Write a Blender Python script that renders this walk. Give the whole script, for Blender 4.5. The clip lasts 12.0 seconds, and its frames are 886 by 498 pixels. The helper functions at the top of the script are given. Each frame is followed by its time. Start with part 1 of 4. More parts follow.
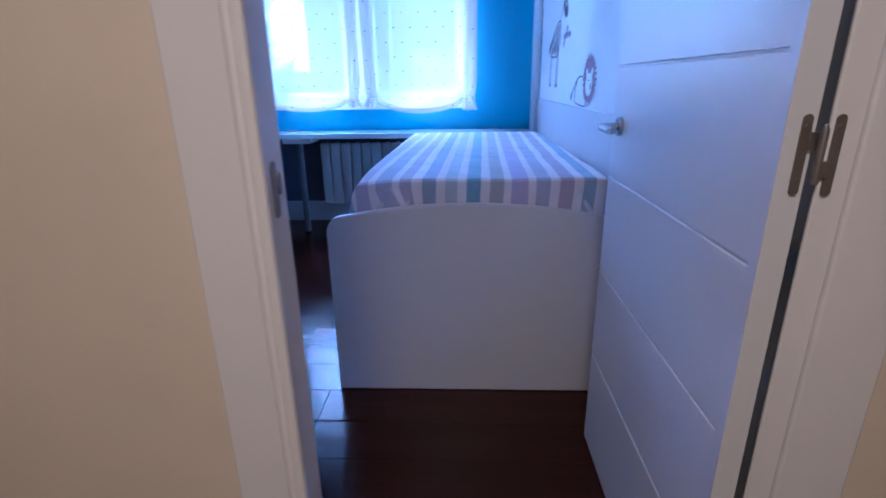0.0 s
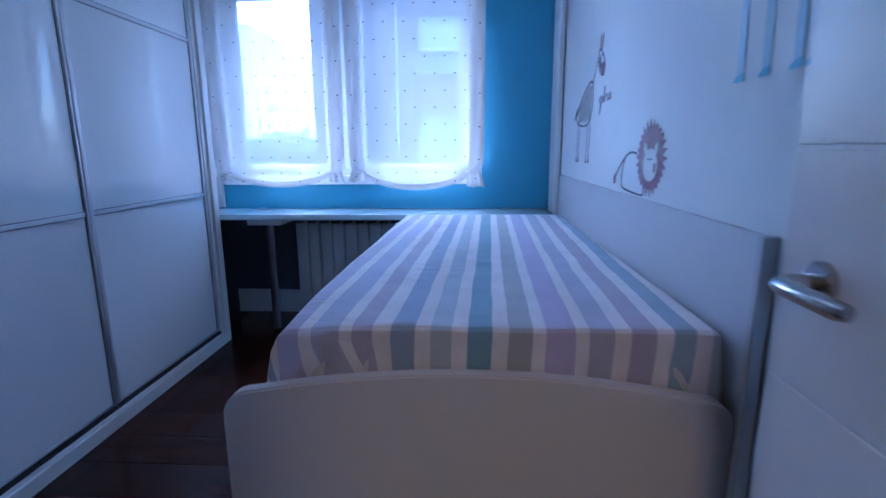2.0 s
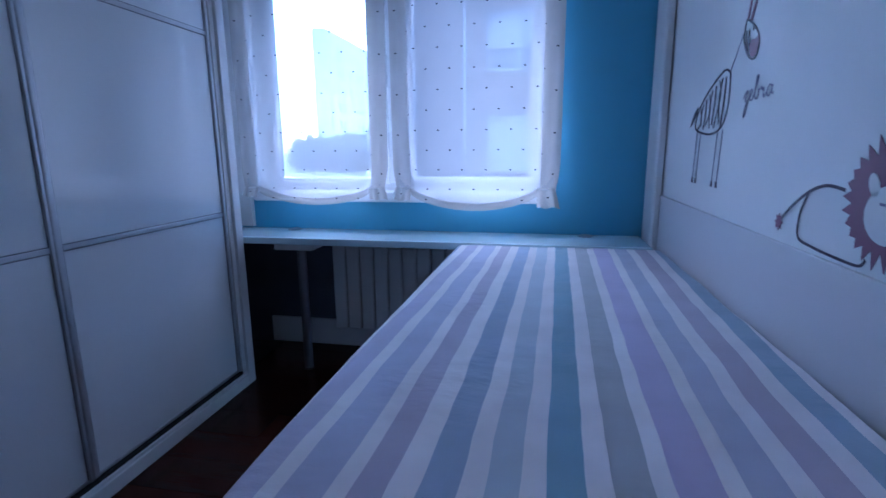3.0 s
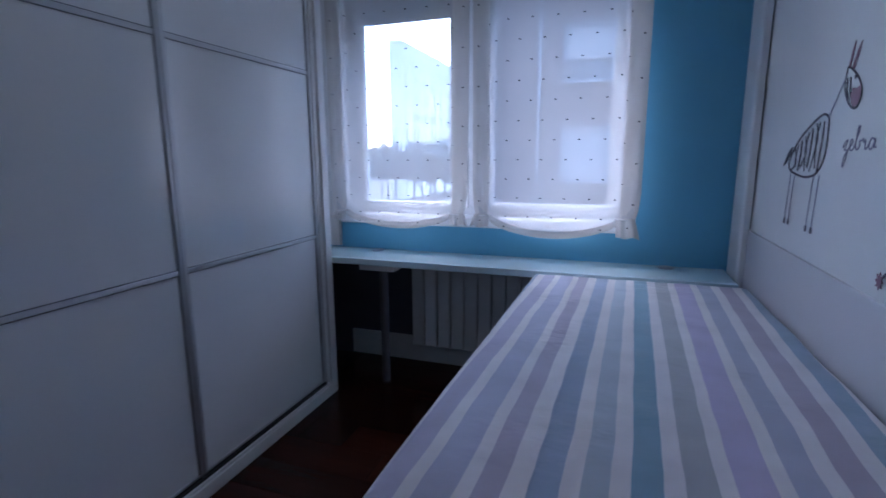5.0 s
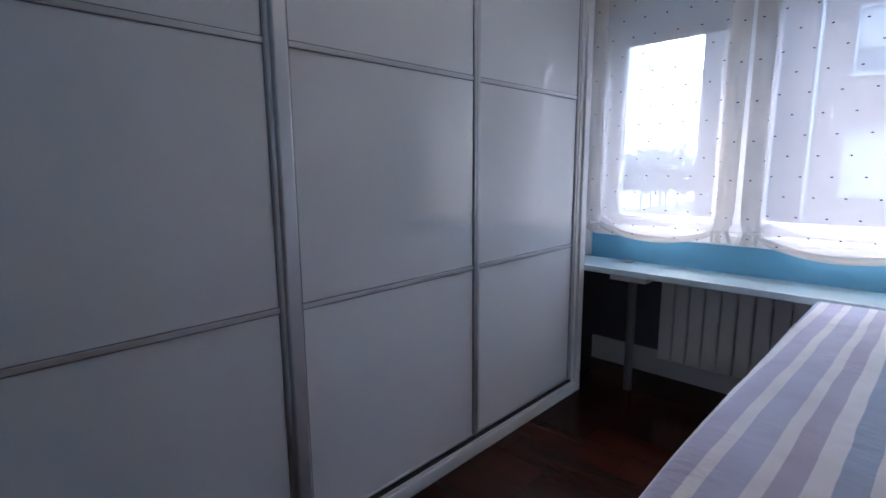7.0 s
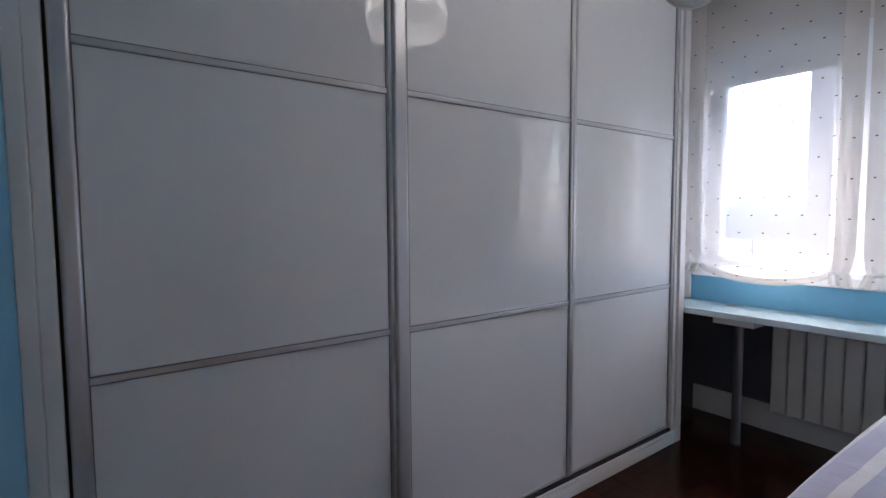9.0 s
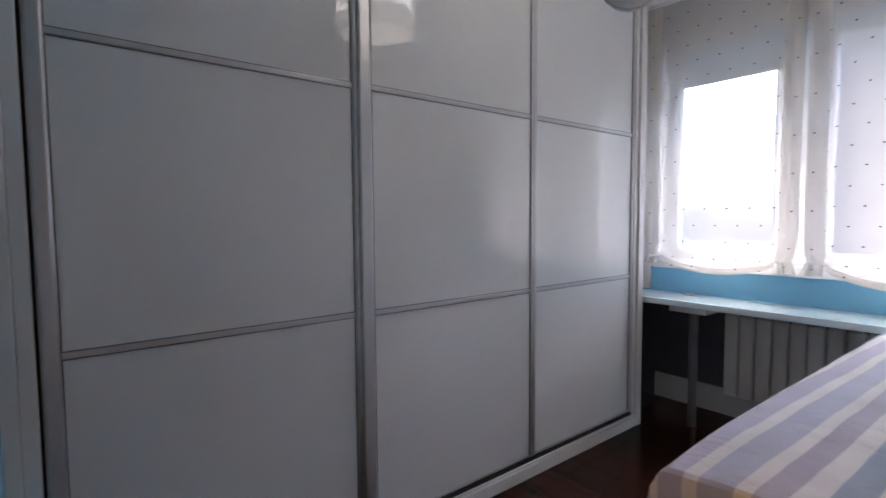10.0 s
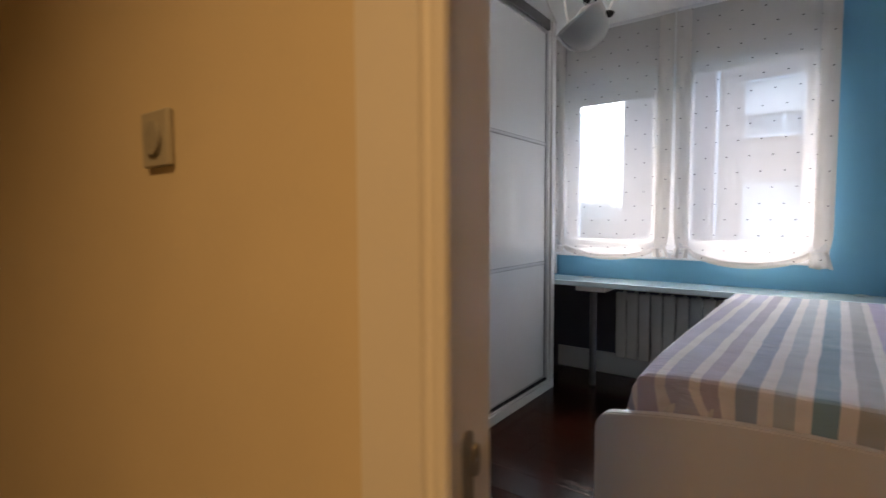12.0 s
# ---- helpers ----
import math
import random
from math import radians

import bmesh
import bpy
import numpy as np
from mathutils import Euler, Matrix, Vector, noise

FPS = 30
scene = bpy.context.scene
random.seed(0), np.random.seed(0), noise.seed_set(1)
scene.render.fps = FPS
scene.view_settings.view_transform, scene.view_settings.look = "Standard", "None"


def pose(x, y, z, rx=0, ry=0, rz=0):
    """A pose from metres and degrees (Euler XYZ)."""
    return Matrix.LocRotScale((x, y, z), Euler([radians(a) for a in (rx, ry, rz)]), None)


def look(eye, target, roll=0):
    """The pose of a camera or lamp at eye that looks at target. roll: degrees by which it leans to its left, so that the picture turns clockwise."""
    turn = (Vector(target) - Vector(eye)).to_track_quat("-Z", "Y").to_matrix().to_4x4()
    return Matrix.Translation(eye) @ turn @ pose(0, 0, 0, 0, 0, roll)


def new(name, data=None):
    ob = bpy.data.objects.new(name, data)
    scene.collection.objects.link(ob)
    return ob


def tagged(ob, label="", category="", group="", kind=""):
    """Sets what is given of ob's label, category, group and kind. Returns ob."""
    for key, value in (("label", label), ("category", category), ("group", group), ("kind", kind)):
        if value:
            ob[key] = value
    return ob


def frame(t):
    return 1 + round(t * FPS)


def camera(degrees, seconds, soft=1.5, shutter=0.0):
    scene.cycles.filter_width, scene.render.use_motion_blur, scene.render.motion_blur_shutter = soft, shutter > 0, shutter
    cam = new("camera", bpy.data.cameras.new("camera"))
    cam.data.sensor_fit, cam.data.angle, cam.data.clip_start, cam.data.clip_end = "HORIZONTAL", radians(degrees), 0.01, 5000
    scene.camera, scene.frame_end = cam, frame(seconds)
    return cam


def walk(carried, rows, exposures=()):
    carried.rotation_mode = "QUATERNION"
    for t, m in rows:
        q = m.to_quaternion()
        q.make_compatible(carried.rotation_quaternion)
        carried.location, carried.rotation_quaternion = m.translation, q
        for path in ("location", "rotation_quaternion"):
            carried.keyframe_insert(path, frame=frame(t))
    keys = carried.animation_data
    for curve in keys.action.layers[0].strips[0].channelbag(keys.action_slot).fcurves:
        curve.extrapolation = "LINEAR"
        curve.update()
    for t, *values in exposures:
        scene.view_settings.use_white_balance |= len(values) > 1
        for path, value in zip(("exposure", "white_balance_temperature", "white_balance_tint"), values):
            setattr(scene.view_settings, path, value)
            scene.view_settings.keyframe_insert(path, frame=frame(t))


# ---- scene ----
cam = camera(84.0, 12.0, shutter=0.4)
PATH = [
    (0, (0.232, 0.332, 1.105), (0.143, 2.224, 0.464), -0.9),
    (0.5, (0.275, 0.448, 1.086), (0.31, 2.375, 0.549), -0.8),
    (1, (0.304, 0.62, 1.073), (0.356, 2.58, 0.679), -0.6),
    (1.5, (0.289, 0.798, 1.124), (0.307, 2.758, 0.727), -0.5),
    (2, (0.245, 1.073, 1.137), (0.129, 3.03, 0.738), -0.4),
    (2.5, (0.234, 1.35, 1.159), (0.016, 3.296, 0.751), -0.6),
    (3, (0.227, 1.658, 1.195), (-0.152, 3.581, 0.795), -0.5),
    (4.8, (0.209, 1.651, 1.29), (-0.372, 3.527, 0.911), -0.3),
    (5, (0.199, 1.581, 1.298), (-0.446, 3.437, 0.931), -0.3),
    (5.5, (0.184, 1.422, 1.307), (-0.699, 3.183, 0.962), -0.6),
    (6, (0.184, 1.338, 1.333), (-0.926, 2.965, 0.986), -0.8),
    (6.5, (0.166, 1.282, 1.347), (-1.135, 2.759, 0.989), -0.5),
    (7, (0.152, 1.252, 1.34), (-1.224, 2.665, 1.011), -0.4),
    (7.5, (0.156, 1.226, 1.336), (-1.309, 2.577, 1.167), -0.2),
    (7.7, (0.154, 1.216, 1.33), (-1.341, 2.536, 1.171), -0.2),
    (9.5, (0.222, 1.117, 1.27), (-1.394, 2.288, 1.137), -0.4),
    (10, (0.299, 1.124, 1.24), (-1.262, 2.368, 1.115), -0.4),
    (10.5, (0.324, 1.06, 1.217), (-1.076, 2.483, 1.093), -0.2),
    (11, (0.329, 0.9, 1.199), (-0.833, 2.523, 1.074), -0.3),
    (11.5, (0.298, 0.744, 1.208), (-0.817, 2.399, 1.085), -0.3),
    (12, (0.224, 0.612, 1.205), (-0.975, 2.208, 1.081), -0.3),
]
# exposure in stops, kelvin and tint: the picture starts bluish and warms up
LOOK = [(0.0, 5.44, 3700, 21), (0.5, 5.38, 3780, 20), (1.5, 5.10, 4060, 17), (2.3, 4.79, 4130, 16), (3.0, 4.38, 4280, 17), (5.0, 4.18, 5000, 17), (6.0, 4.44, 5350, 17), (7.0, 4.95, 5750, 16), (7.5, 5.05, 5950, 16), (9.5, 5.39, 6450, 16), (10.5, 5.24, 6700, 17), (11.5, 5.10, 6780, 14), (12.0, 4.98, 6800, 13)]
walk(cam, [(t, look(eye, target, roll)) for t, eye, target, roll in PATH], LOOK)

# ---- world and light ----
world = bpy.data.worlds.new("world")
scene.world = world
world.use_nodes = True
wn = world.node_tree
sky = wn.nodes.new("ShaderNodeTexSky")
sky.sky_type, sky.sun_disc = "NISHITA", False
sky.sun_elevation, sky.sun_rotation = radians(56), radians(332)
sky.dust_density, sky.air_density = 3.0, 1.0
wn.nodes["Background"].inputs[1].default_value = 0.098
wn.links.new(sky.outputs[0], wn.nodes["Background"].inputs[0])

sun = new("sun", bpy.data.lights.new("sun", "SUN"))
sun.data.energy, sun.data.angle, sun.data.color = 0.16, radians(50), (1, 0.96, 0.91)
sun.matrix_world = look((-4.7, 8.8, 14.8), (0, 0, 0))

hall_lamp = new("hall_light", bpy.data.lights.new("hall_light", "AREA"))
hall_lamp.data.shape, hall_lamp.data.size = "DISK", 0.5
hall_lamp.data.spread = radians(132)
hall_lamp.data.energy, hall_lamp.data.color = 0.50, (1, 0.60, 0.24)
hall_lamp.matrix_world = look((0.14, -0.12, 2.42), (0.14, -0.07, 0))


# ---- materials ----
def material(name, colour, rough=0.5, metal=0.0, vary=0.06, scale=6.0, bump=0.0, bump_scale=120.0, coat=0.0, spec=0.5, object_vary=0.0, stretch=(1, 1, 1)):
    """A painted, wooden or metal surface: a base colour that varies softly at two scales, with a fine relief."""
    m = bpy.data.materials.new(name)
    m.use_nodes = True
    t, b = m.node_tree, m.node_tree.nodes["Principled BSDF"]
    co = t.nodes.new("ShaderNodeTexCoord")
    mp = t.nodes.new("ShaderNodeMapping")
    mp.inputs["Scale"].default_value = stretch
    t.links.new(co.outputs["Object"], mp.inputs[0])
    big, small = t.nodes.new("ShaderNodeTexNoise"), t.nodes.new("ShaderNodeTexNoise")
    big.inputs["Scale"].default_value, big.inputs["Detail"].default_value = scale, 4
    small.inputs["Scale"].default_value, small.inputs["Detail"].default_value = bump_scale, 3
    add = t.nodes.new("ShaderNodeMath")
    add.operation = "MULTIPLY_ADD"
    add.inputs[1].default_value = 0.35
    for n in (big, small):
        t.links.new(mp.outputs[0], n.inputs["Vector"])
    t.links.new(small.outputs[0], add.inputs[0])
    t.links.new(big.outputs[0], add.inputs[2])
    ramp = t.nodes.new("ShaderNodeMapRange")
    ramp.inputs[1].default_value, ramp.inputs[2].default_value = 0.35, 1.0
    ramp.inputs[3].default_value, ramp.inputs[4].default_value = 1 - vary, 1 + vary
    t.links.new(add.outputs[0], ramp.inputs[0])
    last = ramp.outputs[0]
    if object_vary:
        info = t.nodes.new("ShaderNodeObjectInfo")
        r2 = t.nodes.new("ShaderNodeMapRange")
        r2.inputs[3].default_value, r2.inputs[4].default_value = 1 - object_vary, 1 + object_vary
        t.links.new(info.outputs["Random"], r2.inputs[0])
        mul = t.nodes.new("ShaderNodeMath")
        mul.operation = "MULTIPLY"
        t.links.new(last, mul.inputs[0])
        t.links.new(r2.outputs[0], mul.inputs[1])
        last = mul.outputs[0]
    vm = t.nodes.new("ShaderNodeVectorMath")
    vm.operation = "SCALE"
    vm.inputs[0].default_value = colour
    t.links.new(last, vm.inputs["Scale"])
    t.links.new(vm.outputs[0], b.inputs["Base Color"])
    rr = t.nodes.new("ShaderNodeMapRange")
    rr.inputs[1].default_value, rr.inputs[2].default_value = 0.3, 0.7
    rr.inputs[3].default_value, rr.inputs[4].default_value = rough * 0.85, min(1, rough * 1.15)
    t.links.new(big.outputs[0], rr.inputs[0])
    t.links.new(rr.outputs[0], b.inputs["Roughness"])
    b.inputs["Metallic"].default_value = metal
    b.inputs["Coat Weight"].default_value = coat
    b.inputs["Specular IOR Level"].default_value = spec
    if bump:
        bn = t.nodes.new("ShaderNodeBump")
        bn.inputs["Strength"].default_value, bn.inputs["Distance"].default_value = bump, 0.002
        t.links.new(small.outputs[0], bn.inputs["Height"])
        t.links.new(bn.outputs[0], b.inputs["Normal"])
    return m


WHITE_WALL = material("white_wall_paint", (0.82, 0.83, 0.84), 0.6, vary=0.03, bump=0.25, bump_scale=160)
BLUE_WALL = material("blue_wall_paint", (0.175, 0.465, 0.68), 0.6, vary=0.04, bump=0.3, bump_scale=160)
HALL_WALL = material("cream_hall_paint", (0.76, 0.66, 0.49), 0.65, vary=0.03, bump=0.08, bump_scale=150)
CEILING = material("ceiling_paint", (0.87, 0.87, 0.86), 0.8, vary=0.02, bump=0.2)
LACQUER = material("white_lacquer", (0.68, 0.67, 0.69), 0.32, vary=0.004, scale=0.8, bump=0.04, bump_scale=60)
DOOR_WHITE = material("door_lacquer", (0.76, 0.75, 0.76), 0.3, vary=0.02, scale=3, bump=0.10, bump_scale=40, stretch=(1, 1, 0.15))
CASING = material("casing_paint", (0.83, 0.80, 0.77), 0.35, vary=0.02, bump=0.05)
BOARD = material("white_melamine", (0.76, 0.755, 0.74), 0.38, vary=0.02, scale=2, bump=0.05)
# white laminate: the cyan tint stands in for the blue wall's reflection
DESK_TOP = material("reflection_tinted_laminate", (0.70, 0.86, 0.91), 0.20, vary=0.02, scale=4, bump=0.05, coat=0.6)
GLASS_PANEL = material("white_lacquered_glass", (0.78, 0.79, 0.79), 0.035, vary=0.015, scale=1.5, spec=0.8)
ALU = material("brushed_aluminium", (0.58, 0.585, 0.60), 0.36, metal=0.75, vary=0.05, bump=0.05, bump_scale=200, stretch=(1, 1, 0.05))
DARK_ALU = material("dark_anodised_track", (0.16, 0.155, 0.16), 0.45, metal=0.5, vary=0.05)
STEEL = material("satin_steel", (0.46, 0.455, 0.45), 0.22, metal=1.0, vary=0.05)
CHROME = material("chrome_leg", (0.20, 0.19, 0.20), 0.40, metal=1.0, vary=0.04)
BRONZE = material("dull_hinge_metal", (0.33, 0.31, 0.28), 0.4, metal=0.9, vary=0.12, scale=40)
DARK = material("dark_gap", (0.02, 0.02, 0.022), 0.7)
GREY_EDGE = material("grey_edge_band", (0.30, 0.32, 0.36), 0.4, vary=0.05)
RADIATOR = material("radiator_enamel", (0.60, 0.60, 0.58), 0.35, vary=0.02)
# darker and greyer than the blue wall, used only below desk height
NICHE_WALL = material("dark_slate_tone", (0.105, 0.108, 0.145), 0.7, vary=0.05, bump=0.08, bump_scale=150)
SKIRTING = material("skirting_paint", (0.72, 0.71, 0.70), 0.4, vary=0.03)
WOOD = material("dark_red_parquet", (0.034, 0.0100, 0.006), 0.20, vary=0.30, scale=5, bump=0.08, bump_scale=60, spec=0.17, object_vary=0.28, stretch=(0.22, 3, 1))
SUBFLOOR = material("parquet_joint", (0.018, 0.008, 0.006), 0.6)
PVC = material("white_pvc", (0.78, 0.79, 0.80), 0.3, vary=0.015)
STICKER_DARK = material("dark_sticker", (0.05, 0.035, 0.07), 0.5, vary=0.1, scale=30)
STICKER_PLUM = material("plum_sticker", (0.22, 0.085, 0.15), 0.5, vary=0.12, scale=25)
STICKER_GREY = material("grey_violet_sticker", (0.22, 0.20, 0.32), 0.5, vary=0.1, scale=30)
STICKER_PALE = material("pale_blue_sticker", (0.44, 0.60, 0.72), 0.5, vary=0.12, scale=25)
STICKER_BLUE = material("blue_sticker", (0.20, 0.48, 0.66), 0.5, vary=0.1, scale=25)
PLUSH_WHITE = material("white_lamp_fabric", (0.74, 0.73, 0.70), 0.85, vary=0.06, scale=15, bump=0.5, bump_scale=250)
PLUSH_BLACK = material("black_plush", (0.012, 0.012, 0.013), 0.9, vary=0.2, bump=0.6, bump_scale=300)
CORD = material("white_cord", (0.72, 0.71, 0.69), 0.7)
SWITCH = material("switch_plastic", (0.50, 0.47, 0.40), 0.35, vary=0.03)
SWITCH_KNOB = material("switch_rocker_plastic", (0.42, 0.40, 0.35), 0.3, vary=0.03)
MATTRESS = material("mattress_ticking", (0.66, 0.66, 0.68), 0.85, vary=0.05, bump=0.4)
FACADE = material("pinkish_facade_render", (0.136, 0.100, 0.088), 0.9, vary=0.06, scale=0.6, bump=0.4, bump_scale=30)
FACADE_PIPE = material("grey_facade_pipe", (0.36, 0.35, 0.36), 0.6, vary=0.05)
FACADE_SHUTTER = material("pale_roller_shutter", (0.33, 0.285, 0.265), 0.6, vary=0.04)
# mid-grey instead of full white, shared with the room's shutter slats
FACADE_TRIM = material("dulled_white_trim", (0.36, 0.36, 0.37), 0.6, vary=0.05)
SHUTTER_BOX = material("grey_beige_box_cover", (0.70, 0.69, 0.67), 0.5, vary=0.03)
FAR_WALL = material("pale_far_facade", (0.92, 0.81, 0.71), 0.9, vary=0.05, scale=0.2)
FAR_PANE = material("far_window_glass", (0.10, 0.105, 0.115), 0.6, vary=0.2, object_vary=0.3)
FLAT_PANE = material("pale_reflecting_glass", (0.33, 0.32, 0.33), 0.5, vary=0.2, object_vary=0.3)
GASKET = material("grey_rubber_gasket", (0.20, 0.205, 0.22), 0.6, vary=0.05)
GROUND = material("asphalt", (0.07, 0.07, 0.072), 0.9, vary=0.2, scale=0.4)
PAVING = material("pale_paving", (0.33, 0.32, 0.31), 0.9, vary=0.1, scale=0.5)
# leaf colour lightened and greyed to stand in for distance haze
LEAF = material("haze_greyed_leaves", (0.20, 0.205, 0.20), 0.8, vary=0.4, scale=2)
BARK = material("bark", (0.09, 0.07, 0.055), 0.9, vary=0.3, scale=8)
TYRE = material("tyre_rubber", (0.02, 0.02, 0.02), 0.8)
CAR_RED = material("red_car_paint", (0.45, 0.05, 0.04), 0.25, coat=0.5)
CAR_WHITE = material("white_car_paint", (0.65, 0.66, 0.68), 0.25, coat=0.5)
CAR_GREY = material("grey_car_paint", (0.22, 0.23, 0.25), 0.25, coat=0.5)


def glass_material():
    """Thin window glass: clear, with a reflection that grows at grazing angles."""
    m = bpy.data.materials.new("clear_window_glass")
    m.use_nodes = True
    t = m.node_tree
    t.nodes.remove(t.nodes["Principled BSDF"])
    mix, fr = t.nodes.new("ShaderNodeMixShader"), t.nodes.new("ShaderNodeFresnel")
    tr, gl = t.nodes.new("ShaderNodeBsdfTransparent"), t.nodes.new("ShaderNodeBsdfGlossy")
    tr.inputs[0].default_value, gl.inputs["Roughness"].default_value = (0.93, 0.96, 0.95, 1), 0.02
    t.links.new(fr.outputs[0], mix.inputs[0])
    t.links.new(tr.outputs[0], mix.inputs[1])
    t.links.new(gl.outputs[0], mix.inputs[2])
    t.links.new(mix.outputs[0], t.nodes["Material Output"].inputs[0])
    return m


def voile_material(name, thin, thick, cream, through_light):
    """Thin white voile, half see-through, with small dark woven dots in staggered rows."""
    m = bpy.data.materials.new(name)
    m.use_nodes = True
    t = m.node_tree
    t.nodes.remove(t.nodes["Principled BSDF"])
    uv = t.nodes.new("ShaderNodeUVMap")
    sep = t.nodes.new("ShaderNodeSeparateXYZ")
    t.links.new(uv.outputs[0], sep.inputs[0])

    def math_node(op, a, b=None):
        n = t.nodes.new("ShaderNodeMath")
        n.operation = op
        for k, v in enumerate((a, b)):
            if v is None:
                continue
            if isinstance(v, (int, float)):
                n.inputs[k].default_value = v
            else:
                t.links.new(v, n.inputs[k])
        return n.outputs[0]

    DX, DZ = 0.118, 0.095
    row = math_node("FLOOR", math_node("DIVIDE", sep.outputs[1], DZ))
    odd = math_node("MULTIPLY", math_node("MODULO", row, 2.0), 0.5)
    u = math_node("SUBTRACT", math_node("FRACT", math_node("ADD", math_node("DIVIDE", sep.outputs[0], DX), odd)), 0.5)
    v = math_node("SUBTRACT", math_node("FRACT", math_node("DIVIDE", sep.outputs[1], DZ)), 0.5)
    du, dv = math_node("MULTIPLY", u, DX / 0.0060), math_node("MULTIPLY", v, DZ / 0.0034)
    d = math_node("ADD", math_node("MULTIPLY", du, du), math_node("MULTIPLY", dv, dv))
    dot = math_node("LESS_THAN", d, 1.0)
    weave = t.nodes.new("ShaderNodeTexNoise")
    weave.inputs["Scale"].default_value = 5
    t.links.new(uv.outputs[0], weave.inputs["Vector"])
    cover = t.nodes.new("ShaderNodeMapRange")
    cover.inputs[1].default_value, cover.inputs[2].default_value = 0.3, 0.7
    cover.inputs[3].default_value, cover.inputs[4].default_value = thin, thick
    t.links.new(weave.outputs[0], cover.inputs[0])
    hide = math_node("MAXIMUM", cover.outputs[0], math_node("MULTIPLY", dot, 0.97))
    colour = t.nodes.new("ShaderNodeMix")
    colour.data_type = "RGBA"
    colour.inputs[6].default_value, colour.inputs[7].default_value = cream, (0.05, 0.05, 0.055, 1)
    t.links.new(dot, colour.inputs[0])
    dif, trl, tr = t.nodes.new("ShaderNodeBsdfDiffuse"), t.nodes.new("ShaderNodeBsdfTranslucent"), t.nodes.new("ShaderNodeBsdfTransparent")
    for n in (dif, trl):
        t.links.new(colour.outputs[2], n.inputs[0])
    cloth, mix = t.nodes.new("ShaderNodeMixShader"), t.nodes.new("ShaderNodeMixShader")
    cloth.inputs[0].default_value = through_light
    t.links.new(dif.outputs[0], cloth.inputs[1])
    t.links.new(trl.outputs[0], cloth.inputs[2])
    t.links.new(hide, mix.inputs[0])
    t.links.new(tr.outputs[0], mix.inputs[1])
    t.links.new(cloth.outputs[0], mix.inputs[2])
    t.links.new(mix.outputs[0], t.nodes["Material Output"].inputs[0])
    return m


def stripe_material():
    """Cotton bedspread: woven stripes along its length, each colour between bands of off-white."""
    m = bpy.data.materials.new("striped_cotton")
    m.use_nodes = True
    t, b = m.node_tree, m.node_tree.nodes["Principled BSDF"]
    uv = t.nodes.new("ShaderNodeUVMap")
    sep = t.nodes.new("ShaderNodeSeparateXYZ")
    t.links.new(uv.outputs[0], sep.inputs[0])
    rng = t.nodes.new("ShaderNodeMapRange")
    rng.inputs[1].default_value, rng.inputs[2].default_value = -0.469, 0.866
    wob = t.nodes.new("ShaderNodeTexNoise")
    wob.inputs["Scale"].default_value = 5
    t.links.new(uv.outputs[0], wob.inputs["Vector"])
    shift = t.nodes.new("ShaderNodeMath")
    shift.operation = "MULTIPLY_ADD"
    shift.inputs[1].default_value = 0.012
    t.links.new(wob.outputs[0], shift.inputs[0])
    t.links.new(sep.outputs[0], shift.inputs[2])
    t.links.new(shift.outputs[0], rng.inputs[0])
    ramp = t.nodes.new("ShaderNodeValToRGB")
    ramp.color_ramp.interpolation = "CONSTANT"
    white = (0.80, 0.785, 0.82)
    tones = [(0.38, 0.38, 0.52), (0.34, 0.41, 0.55), (0.44, 0.42, 0.56), (0.29, 0.39, 0.55), (0.45, 0.43, 0.59), (0.43, 0.45, 0.61), (0.41, 0.38, 0.51), (0.27, 0.36, 0.52), (0.42, 0.50, 0.59),
             (0.14, 0.31, 0.44), (0.36, 0.39, 0.43), (0.45, 0.40, 0.62), (0.40, 0.42, 0.56), (0.41, 0.36, 0.48), (0.26, 0.38, 0.52), (0.46, 0.52, 0.59)]
    widths = (0.047, 0.045, 0.049, 0.044, 0.050, 0.054, 0.042, 0.047, 0.042, 0.046, 0.050, 0.054, 0.043, 0.048, 0.045, 0.047)
    els = ramp.color_ramp.elements
    tones = [tuple(1.05 * v + 0.14 * (w - v) for v, w in zip(c, white)) for c in tones]
    k = 0
    for i, c in enumerate(tones):
        centre = 0.262 + (i - 9) * 0.0775
        half = widths[i] / 2
        for at, col in ((centre - half, c), (centre + half, white)):
            f = (at + 0.475) / 1.335
            e = els[k] if k < 2 else els.new(min(max(f, 0), 1))
            e.position, e.color = min(max(f, 0), 1), (*col, 1)
            k += 1
    t.links.new(rng.outputs[0], ramp.inputs[0])
    fine, soft = t.nodes.new("ShaderNodeTexNoise"), t.nodes.new("ShaderNodeTexNoise")
    fine.inputs["Scale"].default_value, soft.inputs["Scale"].default_value = 420, 9
    soft.inputs["Detail"].default_value = 5
    t.links.new(uv.outputs[0], fine.inputs["Vector"])
    t.links.new(uv.outputs[0], soft.inputs["Vector"])
    sc = t.nodes.new("ShaderNodeMapRange")
    sc.inputs[1].default_value, sc.inputs[2].default_value, sc.inputs[3].default_value, sc.inputs[4].default_value = 0.3, 0.7, 0.93, 1.06
    t.links.new(soft.outputs[0], sc.inputs[0])
    vm = t.nodes.new("ShaderNodeVectorMath")
    vm.operation = "SCALE"
    t.links.new(ramp.outputs[0], vm.inputs[0])
    t.links.new(sc.outputs[0], vm.inputs["Scale"])
    t.links.new(vm.outputs[0], b.inputs["Base Color"])
    b.inputs["Roughness"].default_value = 0.85
    b.inputs["Specular IOR Level"].default_value = 0.25
    b.inputs["Sheen Weight"].default_value = 0.35
